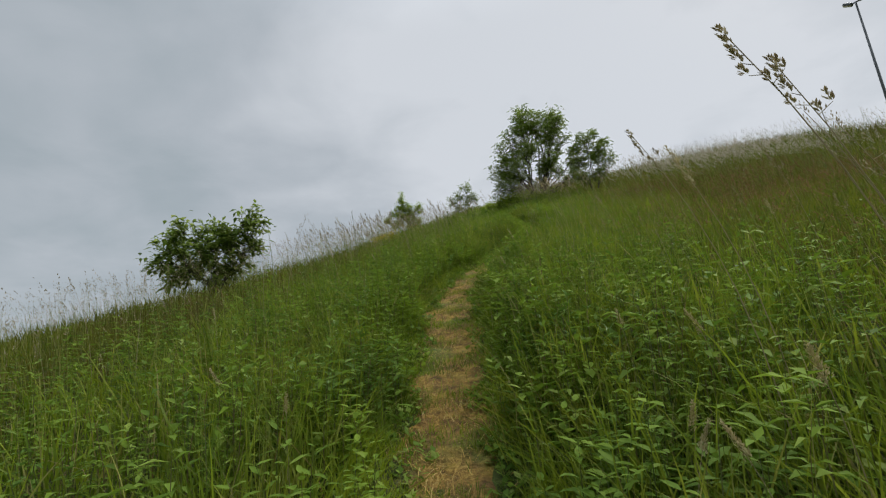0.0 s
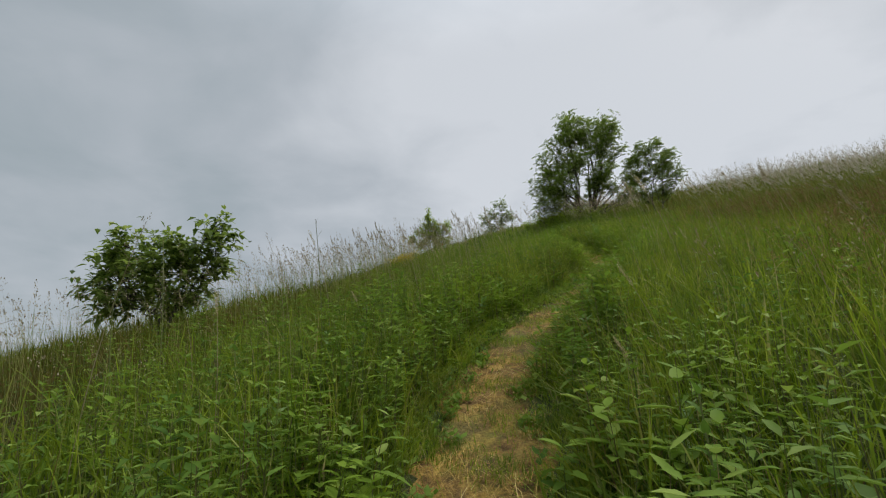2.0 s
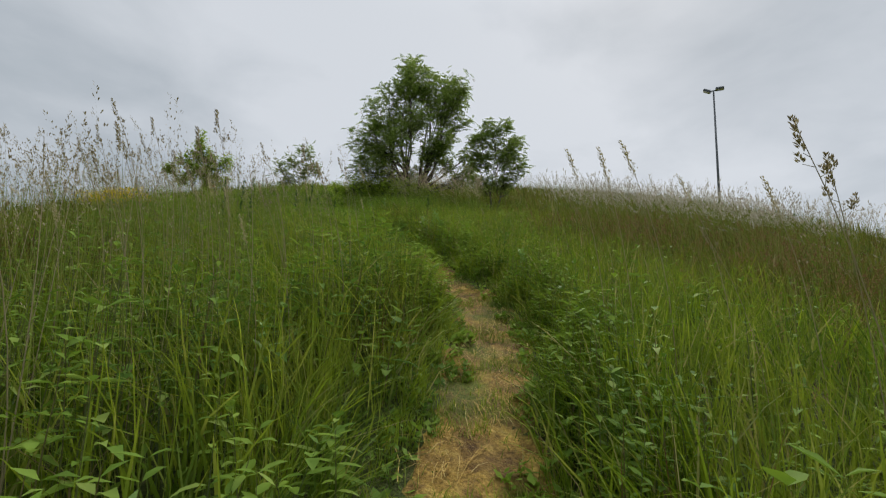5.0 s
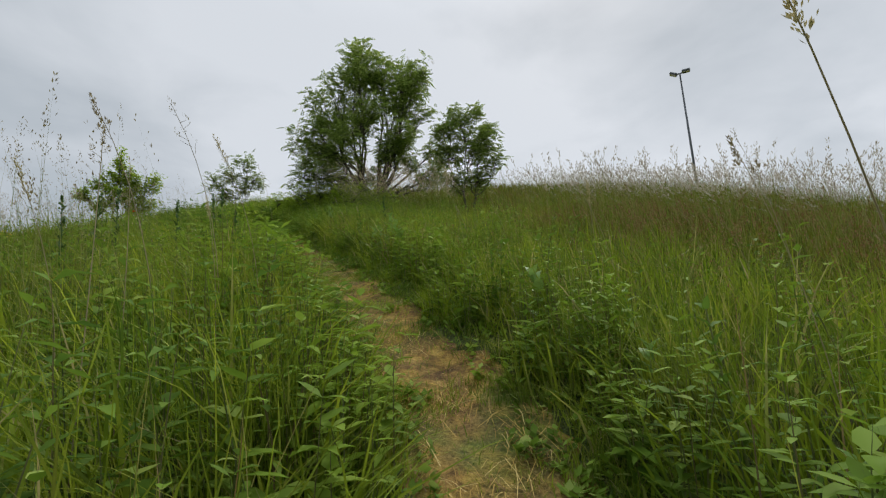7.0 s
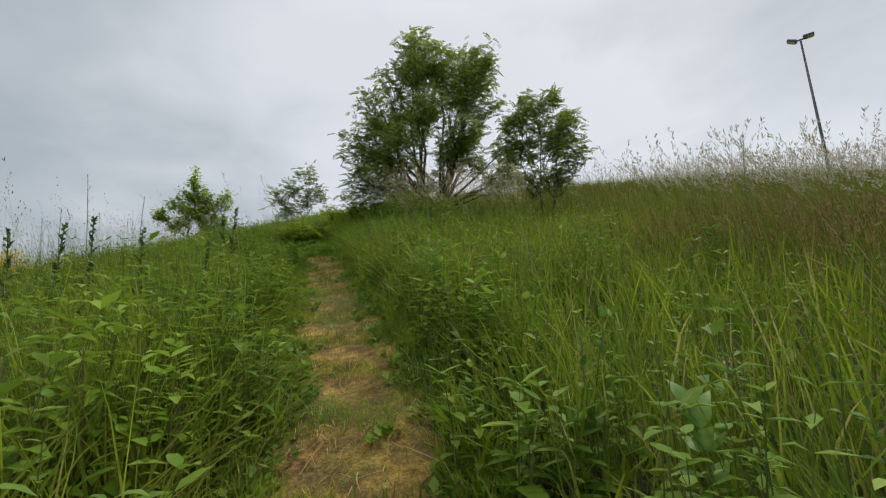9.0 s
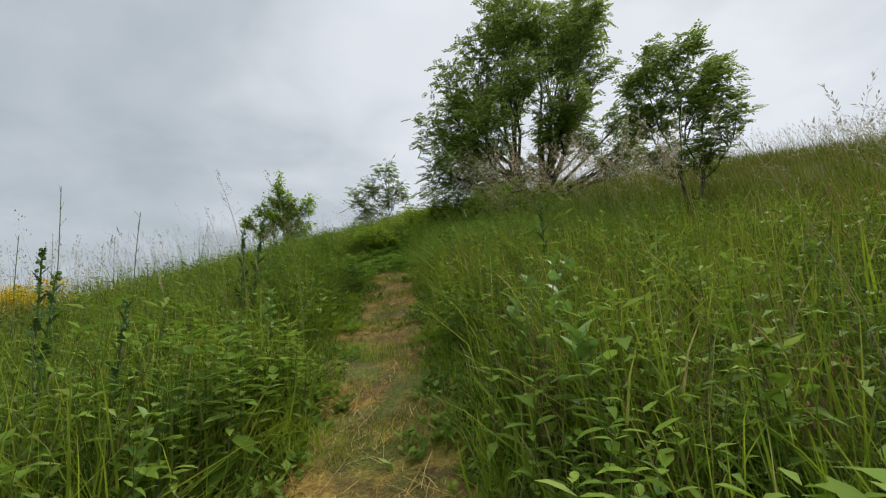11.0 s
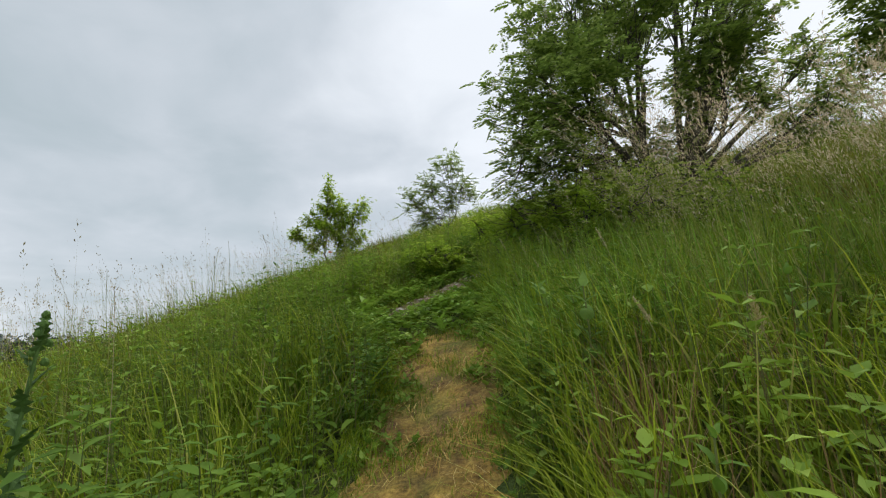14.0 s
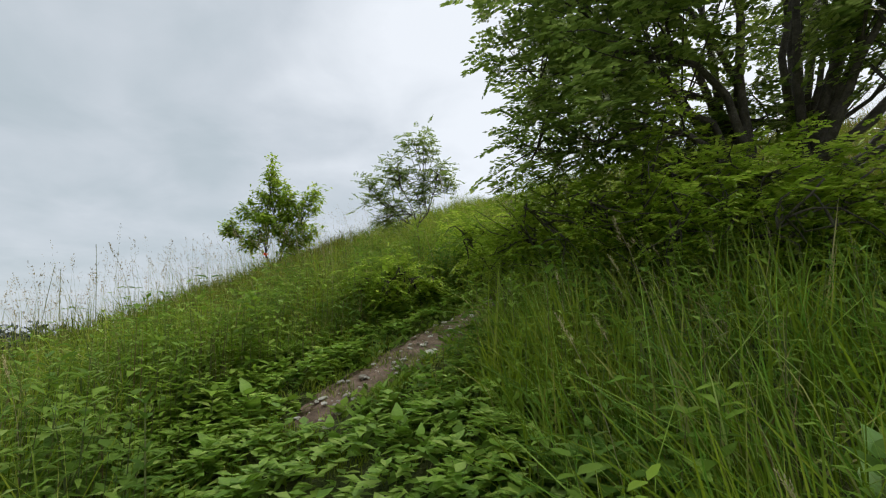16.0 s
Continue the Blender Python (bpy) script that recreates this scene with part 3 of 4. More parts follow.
def stalks(name, label, x, y, height, head, spread, n_each, size, mat, wind=0.2, thick=0.0032, category="grass", slim=0.36):
    """Upright flowering grass stalks with seed heads, one surface."""
    far = np.abs(off_trail(x, y))
    x, y, height, far = (q[far > 1.15] for q in (x, y, height, far))
    size = size * np.clip(far / 5.0, 0.45, 1.0)
    thick = thick * np.clip(far / 4.0, 0.5, 1.0)
    n = len(x)
    base = np.stack([x, y, ground(x, y)], -1)
    lean = R.normal(3.2, 0.8, n)
    bend = np.abs(R.normal(wind, 0.12, n))
    fall = np.stack([np.cos(lean), np.sin(lean), 0 * lean], -1)
    pile = Pile()
    turn = R.uniform(0, 6.28, n)
    for extra in (0, 1.57):
        blades(pile, base, height, thick * 1.6, turn + extra, bend, lean, False)
    tip = base + fall * (height * bend)[:, None] + np.array((0, 0, 1.0)) * (height * (1 - 0.45 * bend))[:, None]
    way = fall * (2 * bend)[:, None] + np.array((0, 0, 1.0)) * (1 - 0.9 * bend)[:, None]
    way /= np.linalg.norm(way, axis=1)[:, None]
    count = sum(len(t) for t in pile.t)
    spikelets(pile, tip - way * (head * 0.8), way, n_each, spread, head, size, 0.2, slim)
    return tagged(pile.made(name, STALK, True, mat, count), label, category, kind="stuff")


def flowering_grass():
    def spread_over(n, x0, x1, y0, y1, gap):
        x, y = scatter(n, x0, x1, y0, y1)
        ok = (np.abs(off_trail(x, y)) > gap) & (clump(x, y, 3.0, 51) > R.uniform(0.0, 0.75, n))
        return x[ok], y[ok]
    x, y = spread_over(4000, -9, 3, 3, 33, 0.7)
    stalks("flowering_grass", "flowering meadow grass with brownish seed heads", x, y, R.uniform(0.9, 1.65, len(x)), 0.22, 0.045, 14, 0.03, SEED, 0.22, 0.004)
    x, y = spread_over(4200, 3.6, 14, 1, 36, 1.6)
    ok = ~((x < 9.0) & (y > 17.5) & (y < 27))
    x, y = x[ok], y[ok]
    stalks("ripe_grass", "ripe grass stalks bent by the wind", x, y, R.uniform(0.8, 1.4, len(x)), 0.26, 0.022, 12, 0.03, RUST, 0.34, 0.0036)
    # low reddish heads that tint the uphill slope
    x, y = scatter(6400, 3.0, 15.0, 4.0, 20.0)
    ok = (off_trail(x, y) > 1.3) & (clump(x, y, 3.4, 53) > R.uniform(0.15, 0.85, 6400))
    x, y = x[ok], y[ok]
    stalks("reddish_grass", "fine meadow grass with reddish brown heads", x, y, R.uniform(0.6, 1.0, len(x)), 0.2, 0.03, 12, 0.034, REDSEED, 0.25, 0.003)
    # the tall pale fringe uphill of the trail
    n = 1500
    s = R.uniform(0, 1, n)
    x = np.interp(s, (0, 0.33, 0.66, 1), (10.3, 12.8, 15.0, 16.2)) + R.normal(0, 0.7, n)
    y = np.interp(s, (0, 0.33, 0.66, 1), (24.8, 22.6, 19.7, 16.0)) + R.normal(0, 0.7, n)
    # some of it stands nearer
    near = s < 0.3
    q = R.uniform(0, 1, n)
    x = np.where(near, np.interp(q, (0, 0.5, 1), (8.8, 10.2, 11.2)) + R.normal(0, 0.5, n), x)
    y = np.where(near, np.interp(q, (0, 0.5, 1), (19.6, 17.0, 13.5)) + R.normal(0, 0.5, n), y)
    stalks("pale_grass", "tall pale grass with bent feathery heads", x, y, R.uniform(1.2, 1.9, n) + 0.2 * near, 0.34, 0.025, 16, 0.06, PALESEED, 0.38, 0.005, slim=0.2)
    x, y = spread_over(2600, 16, 27, 10, 41, 1.0)
    stalks("ridge_grass", "pale bent grass stalks along the ridge", x, y, R.uniform(1.0, 1.8, len(x)), 0.3, 0.03, 10, 0.045, PALESEED, 0.34, 0.006)
    x, y = spread_over(3900, -21, -1, 8, 41, 1.5)
    stalks("slope_grass", "feathery grass heads along the slope's edge", x, y, R.uniform(0.65, 1.6, len(x)), 0.24, 0.075, 15, 0.034, SEED, 0.2, 0.004)
    # heavy heads on the downhill side of the bend
    n = 800
    x, y = R.uniform(-3.5, 1.8, n), R.uniform(10.4, 16.5, n)
    ok = off_trail(x, y) < -0.9
    x, y = x[ok], y[ok]
    stalks("heavy_grass", "tall grass with dense brown heads", x, y, R.uniform(1.15, 1.8, len(x)), 0.2, 0.035, 24, 0.034, SEED, 0.2, 0.004)
    # the buff feathery band before the tree
    n = 320
    s = R.uniform(0, 1, n) ** 1.3
    x, y = 5.0 + 2.5 * s + R.normal(0, 0.2, n), np.minimum(22.2 - 0.8 * s + R.normal(0, 0.3, n), 22.5)
    stalks("feather_grass", "buff feathery dry grass below the tree", x, y, R.uniform(1.3, 2.0, n), 0.5, 0.06, 70, 0.045, FEATHER, 0.3, 0.005, slim=0.16)


flowering_grass()


def herbs():
    """Leafy nettle-like herbs on both sides of the trail."""
    leaf, stem = Pile(), Pile()
    n = 60000
    x, y = scatter(n, -6, 9, 0.6, 31.0)
    o = off_trail(x, y)
    d = np.abs(o)
    ok = (d > bare(x, y) + 0.05) & (d < 5.5) & (clump(x, y, 1.6, 61) + 0.25 * ((y > 22.5) & (y < 28) & (o < 0)) > R.uniform(-0.1, 0.85, n)) & (R.uniform(size=n) < (0.95 * np.exp(-d / 1.9) + 0.04) * np.where((o > 1.1) & (y > 8) & (y < 17), 0.2, 1.0))
    ok &= ~((x > 1.9) & (y > 24.0) & (y < 27.2) & (d < 0.9))
    x, y, d = x[ok], y[ok], d[ok]
    n = len(x)
    h = R.uniform(0.4, 0.95, n) * np.clip(0.5 + d * 0.5, 0.5, 1.05) * (0.75 + 0.4 * clump(x, y, 1.2, 63))
    h = np.where((y > 23.3) & (y < 27.6) & (x > 1.6) & (d < 0.9), 0.45 * h, h) * (1 + 0.4 * screen(x, y, off_trail(x, y)))
    h = np.minimum(h, 0.25 + 0.7 * d)
    base = np.stack([x, y, ground(x, y)], -1)
    lean, bend = R.uniform(0, 6.28, n), R.uniform(0.02, 0.22, n)
    fall = np.stack([np.cos(lean), np.sin(lean), 0 * lean], -1)
    for e in (0, 1.57):
        blades(stem, base, h, np.full(n, 0.008), lean + e, bend, lean, True)
    up = np.array((0, 0, 1.0))
    big = R.uniform(0.75, 1.35, n) * np.where(clump(x, y, 0.9, 65) > 0.6, 1.25, 0.9)
    slim = R.uniform(0.26, 0.46, n)
    close = d < 0.95
    for i in range(7):
        s = 0.25 + 0.75 * (i + R.uniform(-0.3, 0.3, n)) / 6.4
        c = base + fall * (h * bend * s ** 2)[:, None] + up * (h * (s - 0.45 * bend * s ** 2))[:, None]
        turn = lean + i * 1.57 + R.normal(0, 0.25, n)
        for side in (0, np.pi):
            a = turn + side
            rise = R.uniform(-0.25, 0.4, n) + 0.5 * s
            w = np.stack([np.cos(a), np.sin(a), rise], -1)
            w /= np.linalg.norm(w, axis=1)[:, None]
            L = R.uniform(0.07, 0.145, n) * (1.2 - 0.5 * s) * big
            droop = R.uniform(0.15, 0.5, n)
            fine_leaves(leaf, c[close], w[close], L[close], (L * slim)[close], droop[close])
            leaves(leaf, c[~close], w[~close], L[~close], (L * slim)[~close], droop[~close][:, None])
    tagged(leaf.made("herb_leaves", FORB), "leafy green meadow herbs beside the footpath", "herbs", kind="stuff")
    tagged(stem.made("herb_stems", STEM), "thin upright stems of the meadow herbs", "herbs", kind="stuff")


herbs()


# ---- trees and shrubs ----
def pinnate(pile, base, way, length, pairs=6, leaflet=0.045):
    """Compound leaves: pairs of leaflets along a drooping midrib."""
    n = len(base)
    up = np.tile((0.0, 0.0, 1.0), (n, 1))
    side = np.cross(way, up)
    side /= np.linalg.norm(side, axis=1)[:, None] + 1e-6
    L = np.broadcast_to(length, n)
    for i in range(pairs + 1):
        s = (i + 0.8) / (pairs + 0.8)
        c = base + way * (L * s)[:, None] - up * (L * 0.28 * s * s)[:, None]
        for sg in ((-1, 1) if i < pairs else (0,)):
            w = side * sg + way * (0.45 if sg else 1.0) - up * R.uniform(0.05, 0.5, n)[:, None]
            w /= np.linalg.norm(w, axis=1)[:, None]
            ll = leaflet * R.uniform(0.8, 1.25, n) * (L / L.mean())
            leaflets(pile, c, w, ll, ll * 0.58)


def bent(a, b, k, wobble, sag=0.0):
    s = np.linspace(0, 1, k)[:, None]
    p = a + (b - a) * s
    mid = np.sin(np.pi * s)
    return p + mid * R.normal(0, wobble, 3) + mid * np.array((0, 0, sag))


def woody(name, label, x, y, lobes, stems, leaf_count, leaf_mat, leaf_length, trunk_r=0.1, compound=True, pairs=6, leaflet=0.045, blossom=0, category="tree", leaf_width=0.45):
    """A tree or shrub: stems to lobes of crown (right, ahead, up, radius), twigs inside each lobe, leaves along the twigs."""
    z0 = float(ground(x, y)) - 0.05
    root = np.array((0.0, 0.0, 0.0))
    thing = tagged(new(name), label, category)
    thing.location = (x, y, z0)
    trunk, twigs, crown, bloom = Pile(), Pile(), Pile(), Pile()
    forks = []
    for i in range(stems):
        a = 6.28 * i / stems + R.uniform(-0.4, 0.4)
        top = np.array((math.cos(a) * 0.25 * (stems > 1), math.sin(a) * 0.25 * (stems > 1), 1.0)) * np.array((1, 1, min(l[2] for l in lobes) * 0.5 + 0.2))
        start = root + np.array((math.cos(a), math.sin(a), 0)) * trunk_r * 0.8 * (stems > 1)
        tube(trunk, bent(start, top, 6, 0.03), np.linspace(trunk_r * 1.25, trunk_r * 0.8, 6), 8)
        forks.append(top)
    volume = sum(l[3] ** 2 for l in lobes)
    for lx, ly, lz, r in lobes:
        c = np.array((lx, ly, lz))
        f = min(forks, key=lambda q: np.linalg.norm(q[:2] - c[:2]))
        limb = bent(f, c, 8, 0.34 * r, 0.12)
        limb[1:-1] += R.normal(0, 0.035, (6, 3))
        tube(trunk, limb, np.linspace(trunk_r * 0.42, 0.007, 8), 6)
        count = max(5, int(26 * r))
        share = max(4, int(leaf_count * r * r / volume / count))
        for k in range(count):
            q = R.normal(0, 1, 3)
            q *= r * R.uniform(0.45, 1.0) ** 0.6 / np.linalg.norm(q)
            q[2] *= 0.85
            a = limb[R.randint(3, 8)]
            tip = c + q
            tw = bent(a, tip, 5, 0.08, 0.05)
            tube(twigs, tw, np.linspace(0.012, 0.003, 5), 3)
            s = R.uniform(0.35, 1.05, share)
            idx = np.clip(s * 4, 0, 3.999).astype(int)
            base = tw[idx] + (tw[idx + 1] - tw[idx]) * (s * 4 - idx)[:, None] + R.normal(0, 0.09, (share, 3))
            w = R.normal(0, 1, (share, 3)) + (tip - a) / (np.linalg.norm(tip - a) + 1e-6) * 0.8
            w[:, 2] = w[:, 2] * 0.5 + 0.1
            w /= np.linalg.norm(w, axis=1)[:, None]
            L = leaf_length * R.uniform(0.7, 1.25, share)
            if compound:
                pinnate(crown, base, w, L, pairs, leaflet)
            else:
                leaves(crown, base, w, L, L * leaf_width, 0.3, 0.18)
            if blossom and R.uniform() < blossom:
                b = np.repeat((tip + R.normal(0, 0.06, 3))[None], 22, 0) - np.array((0, 0, 1.0)) * R.uniform(0, 0.2, (22, 1)) + R.normal(0, 0.025, (22, 3))
                w = R.normal(0, 1, (22, 3))
                leaves(bloom, b, w / np.linalg.norm(w, axis=1)[:, None], 0.036, 0.03, 0.1)
    under(trunk.made("trunk", BARK), thing)
    tagged(under(twigs.made("branchwork", BARK), thing), kind="stuff")
    tagged(under(crown.made("crown", leaf_mat), thing), kind="stuff")
    if bloom.n:
        tagged(under(bloom.made("blossom", BLOSSOM), thing, "hanging cream-white blossom"), kind="stuff")
    return thing


woody("tree", "multi-stemmed green tree with feathery leaves on the ridge", 6.75, 26.4,
      [(-0.3, 0.2, 6.5, 0.85), (0.5, 0.3, 6.3, 0.7), (1.35, 0.4, 6.2, 0.65), (1.75, 0.2, 6.5, 0.58), (1.95, 0.0, 5.6, 0.55), (-0.6, -0.4, 5.6, 0.95), (-1.2, 0.0, 4.9, 0.75), (-1.75, 0.1, 3.9, 0.9), (-2.15, -0.2, 2.9, 0.8),
       (-2.3, -0.1, 2.0, 0.8), (0.6, -1.2, 2.9, 0.65), (1.3, -0.6, 2.2, 0.55), (2.0, -0.1, 4.5, 0.5), (2.3, -0.4, 2.8, 0.5), (2.6, 0.2, 2.0, 0.55), (2.0, -0.8, 1.7, 0.5), (3.0, 0.1, 1.9, 0.4), (-0.3, 0.9, 4.3, 0.9), (1.1, -0.5, 5.0, 0.95), (1.7, 0.3, 4.0, 0.6), (-0.5, -0.9, 3.5, 0.8), (0.9, 0.7, 3.0, 0.5), (0.3, -0.3, 5.5, 0.7),
       (-1.3, -0.9, 2.3, 0.85), (0.4, -1.0, 2.3, 0.75), (-1.5, 0.8, 2.4, 0.75), (-1.9, -0.5, 1.1, 0.6), (-2.4, -0.2, 1.2, 0.6), (-0.9, 0.2, 1.5, 0.7), (0.1, 0.1, 1.5, 0.6), (1.5, -1.2, 5.6, 0.55)],
      5, 6500, LEAF, 0.25, 0.12, True, 6, 0.07, 0.35)
woody("small_tree", "slender young tree with feathery green leaves", 9.5, 24.2,
      [(0.0, 0.0, 3.8, 0.6), (-0.7, 0.2, 3.2, 0.6), (0.7, 0.0, 3.3, 0.6), (0.2, -0.4, 2.6, 0.6), (-0.6, 0.3, 2.2, 0.6), (1.1, 0.2, 2.5, 0.5), (0.4, 0.2, 1.7, 0.6), (-0.4, 0.0, 1.3, 0.5)], 2, 1900, LEAF, 0.22, 0.04, True, 6, 0.066)
woody("shrub", "broad-leaved green shrub on the slope below the path", -6.7, 13.3,
      [(-1.5, 0.0, 2.05, 0.55), (-0.75, -0.3, 2.2, 0.6), (0.05, 0.1, 2.2, 0.6), (0.6, -0.1, 2.15, 0.5), (1.05, 0.0, 2.85, 0.34), (1.1, 0.1, 2.4, 0.45), (-1.0, 0.4, 1.5, 0.65), (0.1, -0.4, 1.5, 0.65), (0.9, 0.2, 1.7, 0.55), (-1.75, 0.1, 1.5, 0.5),
       (-1.1, -0.1, 0.9, 0.5), (-0.2, 0.3, 0.95, 0.5), (0.6, 0.1, 1.05, 0.5)],
      5, 4300, LEAF, 0.22, 0.035, False, category="shrub")
woody("sapling", "young bright green sapling with oval leaves", -2.3, 35.5,
      [(-0.15, 0.0, 3.7, 0.24), (-0.1, 0.1, 3.25, 0.34), (0.0, 0.0, 2.75, 0.5), (-0.45, 0.1, 2.6, 0.36), (0.45, 0.0, 2.5, 0.38), (-0.7, 0.0, 2.1, 0.5), (0.6, 0.1, 2.0, 0.52), (1.3, 0.1, 2.75, 0.32), (1.15, 0.0, 2.25, 0.36),
       (-1.25, 0.0, 1.6, 0.48), (0.0, -0.2, 1.6, 0.6), (1.05, 0.1, 1.55, 0.5), (-0.6, 0.1, 1.2, 0.5), (0.5, 0.1, 1.1, 0.5)], 2, 5800, YOUNG, 0.17, 0.03, False, category="sapling")
woody("sapling", "thin young tree with grey-green feathery leaves", 2.6, 31.8,
      [(0.1, 0.0, 2.7, 0.45), (-0.5, 0.1, 2.1, 0.5), (0.5, 0.0, 1.9, 0.5), (-1.1, 0.0, 1.6, 0.45), (0.0, 0.2, 1.4, 0.45), (-0.7, 0.1, 0.9, 0.5)], 1, 850, LEAF, 0.2, 0.025, True, 6, 0.06, category="sapling")
for sx, sy, k, mat in ((4.5, 26.3, 1.1, YOUNG), (5.2, 25.6, 1.15, YOUNG), (4.1, 26.9, 0.9, YOUNG), (5.9, 25.2, 1.0, YOUNG), (2.7, 27.3, 0.4, YOUNG), (4.4, 27.7, 0.55, YOUNG), (5.6, 26.2, 1.2, YOUNG), (6.6, 25.3, 0.9, YOUNG)):
    woody("sucker_shrub", "low green suckers of the tree beside the track", sx, sy,
          [(0.0, 0.0, 1.1 * k, 0.45 * k), (-0.4, 0.1, 0.8 * k, 0.45 * k), (0.4, -0.1, 0.8 * k, 0.45 * k), (0.0, -0.4, 0.6 * k, 0.4 * k), (0.0, 0.1, 0.4 * k, 0.5 * k)], 3, 600, mat, 0.18, 0.012, True, 6, 0.05, category="shrub")


# ---- the floodlight mast ----
def cylinder(r1, r2, h, z, sides=12):
    bm = bmesh.new()
    bmesh.ops.create_cone(bm, cap_ends=True, segments=sides, radius1=r1, radius2=r2, depth=h, matrix=Matrix.Translation((0, 0, z + h / 2)))
    return bm


def box(sx, sy, sz, m, bevel=0.0):
    bm = bmesh.new()
    bmesh.ops.create_cube(bm, size=1, matrix=m @ Matrix.Diagonal((sx, sy, sz, 1)))
    if bevel:
        bmesh.ops.bevel(bm, geom=bm.edges[:], offset=bevel, segments=2, affect="EDGES", profile=0.5)
    return bm


def floodlight(x, y, top):
    z = float(ground(x, y))
    mast = tagged(new("floodlight_mast"), "tall slender steel floodlight mast with paired lamps", "street lamp")
    mast.location, mast.rotation_euler = (x, y, z - 0.3), (0, 0, radians(-58))
    h = top - z + 0.3
    part("pole", cylinder(0.15, 0.075, h, 0), STEEL, mast, smooth=True)
    part("crossarm", box(1.0, 0.12, 0.12, Matrix.Translation((0, 0, h)), 0.02), STEEL, mast)
    for sx, tilt in ((-0.6, 32), (0.6, 4)):
        head = part("lamp_head", box(0.8, 0.5, 0.26, pose(sx, 0, h + 0.12, 0, tilt, 0), 0.08), STEEL, mast)
        part("bracket", box(0.3, 0.2, 0.3, pose(sx * 0.75, 0, h + 0.05), 0.02), STEEL, head)
        part("lens", box(0.66, 0.4, 0.04, pose(sx, 0, h + 0.12, 0, tilt, 0) @ Matrix.Translation((0, 0, -0.145)), 0.01), STONE, head, "frosted lamp lens")


floodlight(44.7, 38.8, 31.5)


# ---- far valley: road and wood ----
def valley():
    tagged(sheet("valley_road", np.linspace(-420, -110, 40), np.linspace(118, 132, 3), lambda x, y: ground(x, y + 0.0 * x) + 0.15, TARMAC), "pale grey road across the valley floor", "road", kind="structure")
    pile = Pile()
    n = 900
    a = radians(90) + np.radians(R.uniform(12, 125, n))
    rr = R.uniform(235, 275, n)
    cx, cy = np.cos(a) * rr, np.sin(a) * rr
    cz = ground(cx, cy)
    tall = 15 + 5 * clump(cx, cy, 60, 71) + R.uniform(-2, 2, n)
    for k in range(44):
        q = R.normal(0, 1, (n, 3))
        q /= np.linalg.norm(q, axis=1)[:, None]
        c = np.stack([cx, cy, cz + tall * 0.55], -1) + q * np.stack([4.0 + 0 * tall, 4.0 + 0 * tall, tall * 0.45], -1) * R.uniform(0.3, 1, n)[:, None]
        w = R.normal(0, 1, (n, 3))
        leaflets(pile, c, w / np.linalg.norm(w, axis=1)[:, None], np.full(n, 2.6), np.full(n, 1.9))
    tagged(pile.made("far_wood", FARWOOD), "dark distant belt of trees on the horizon, haze put into its grey-blue colour", "wood", kind="stuff")


valley()


# ---- single plants ----
def blade_leaf(length, width, droop, fold=0.18, steps=6, wavy=0.0):
    """One broad leaf along +x as a bmesh, folded at its midrib, drooping to its tip."""
    bm = bmesh.new()
    rows = []
    for i in range(steps + 1):
        s = i / steps
        half = width * 0.5 * 1.12 * math.sin(math.pi * min(1, s * 0.95 + 0.05) ** 0.62) * (1 - 0.35 * s)
        x, z = length * s * (1 - 0.12 * droop * s), length * (0.28 * s - droop * s * s)
        rip = wavy * math.sin(s * 14)
        rows.append([bm.verts.new((x, -half, z + fold * half + rip)), bm.verts.new((x, 0, z)), bm.verts.new((x, half, z + fold * half - rip))])
    for a, b in zip(rows, rows[1:]):
        for k in (0, 1):
            bm.faces.new((a[k], a[k + 1], b[k + 1], b[k]))
    bmesh.ops.remove_doubles(bm, verts=bm.verts[:], dist=0.0004)
    return bm


def stick(points, radii, sides=6):
    pile = Pile()
    tube(pile, points, radii, sides)
    return pile


def mesh_part(pile, name, mat, parent, label=""):
    return under(pile.made(name, mat), parent, label)


def leafy_plant(height, pairs, size, width, mat, label, category="plant", name="broad_leaf_plant", droop=0.45):
    """An upright herb: a stem, and pairs of broad leaves that get smaller upwards."""
    thing = tagged(new(name), label, category)
    pts = bent(np.zeros(3), np.array((0.04, 0.03, height)), 6, 0.02)
    mesh_part(stick(pts, np.linspace(0.006, 0.003, 6)), "stem", STEM, thing)
    base = None
    for i in range(pairs):
        s = 0.18 + 0.82 * (i / max(1, pairs - 1))
        for k in range(2):
            if base is None:
                base = part("leaf", blade_leaf(size, size * width, droop, wavy=0.003), mat, thing, smooth=True)
                leaf = base
            else:
                leaf = under(new("leaf", base.data), thing)
            at = pts[min(5, int(s * 5))] * (1 - (s * 5 - int(s * 5))) + pts[min(5, int(s * 5) + 1)] * (s * 5 - int(s * 5))
            q = (1.15 - 0.5 * s) * R.uniform(0.8, 1.15)
            leaf.matrix_basis = pose(*at, R.uniform(-15, 15), R.uniform(-35, 5) - 25 * s, i * 87 + k * 180 + R.uniform(-18, 18)) @ Matrix.Scale(q, 4)
    return thing


def planted(ob, x, y, turn, scale=1.0, sink=0.01):
    m = pose(x, y, float(ground(x, y)) - sink, R.uniform(-4, 4), R.uniform(-4, 4), turn) @ Matrix.Scale(scale / ob.scale[0], 4)
    return m


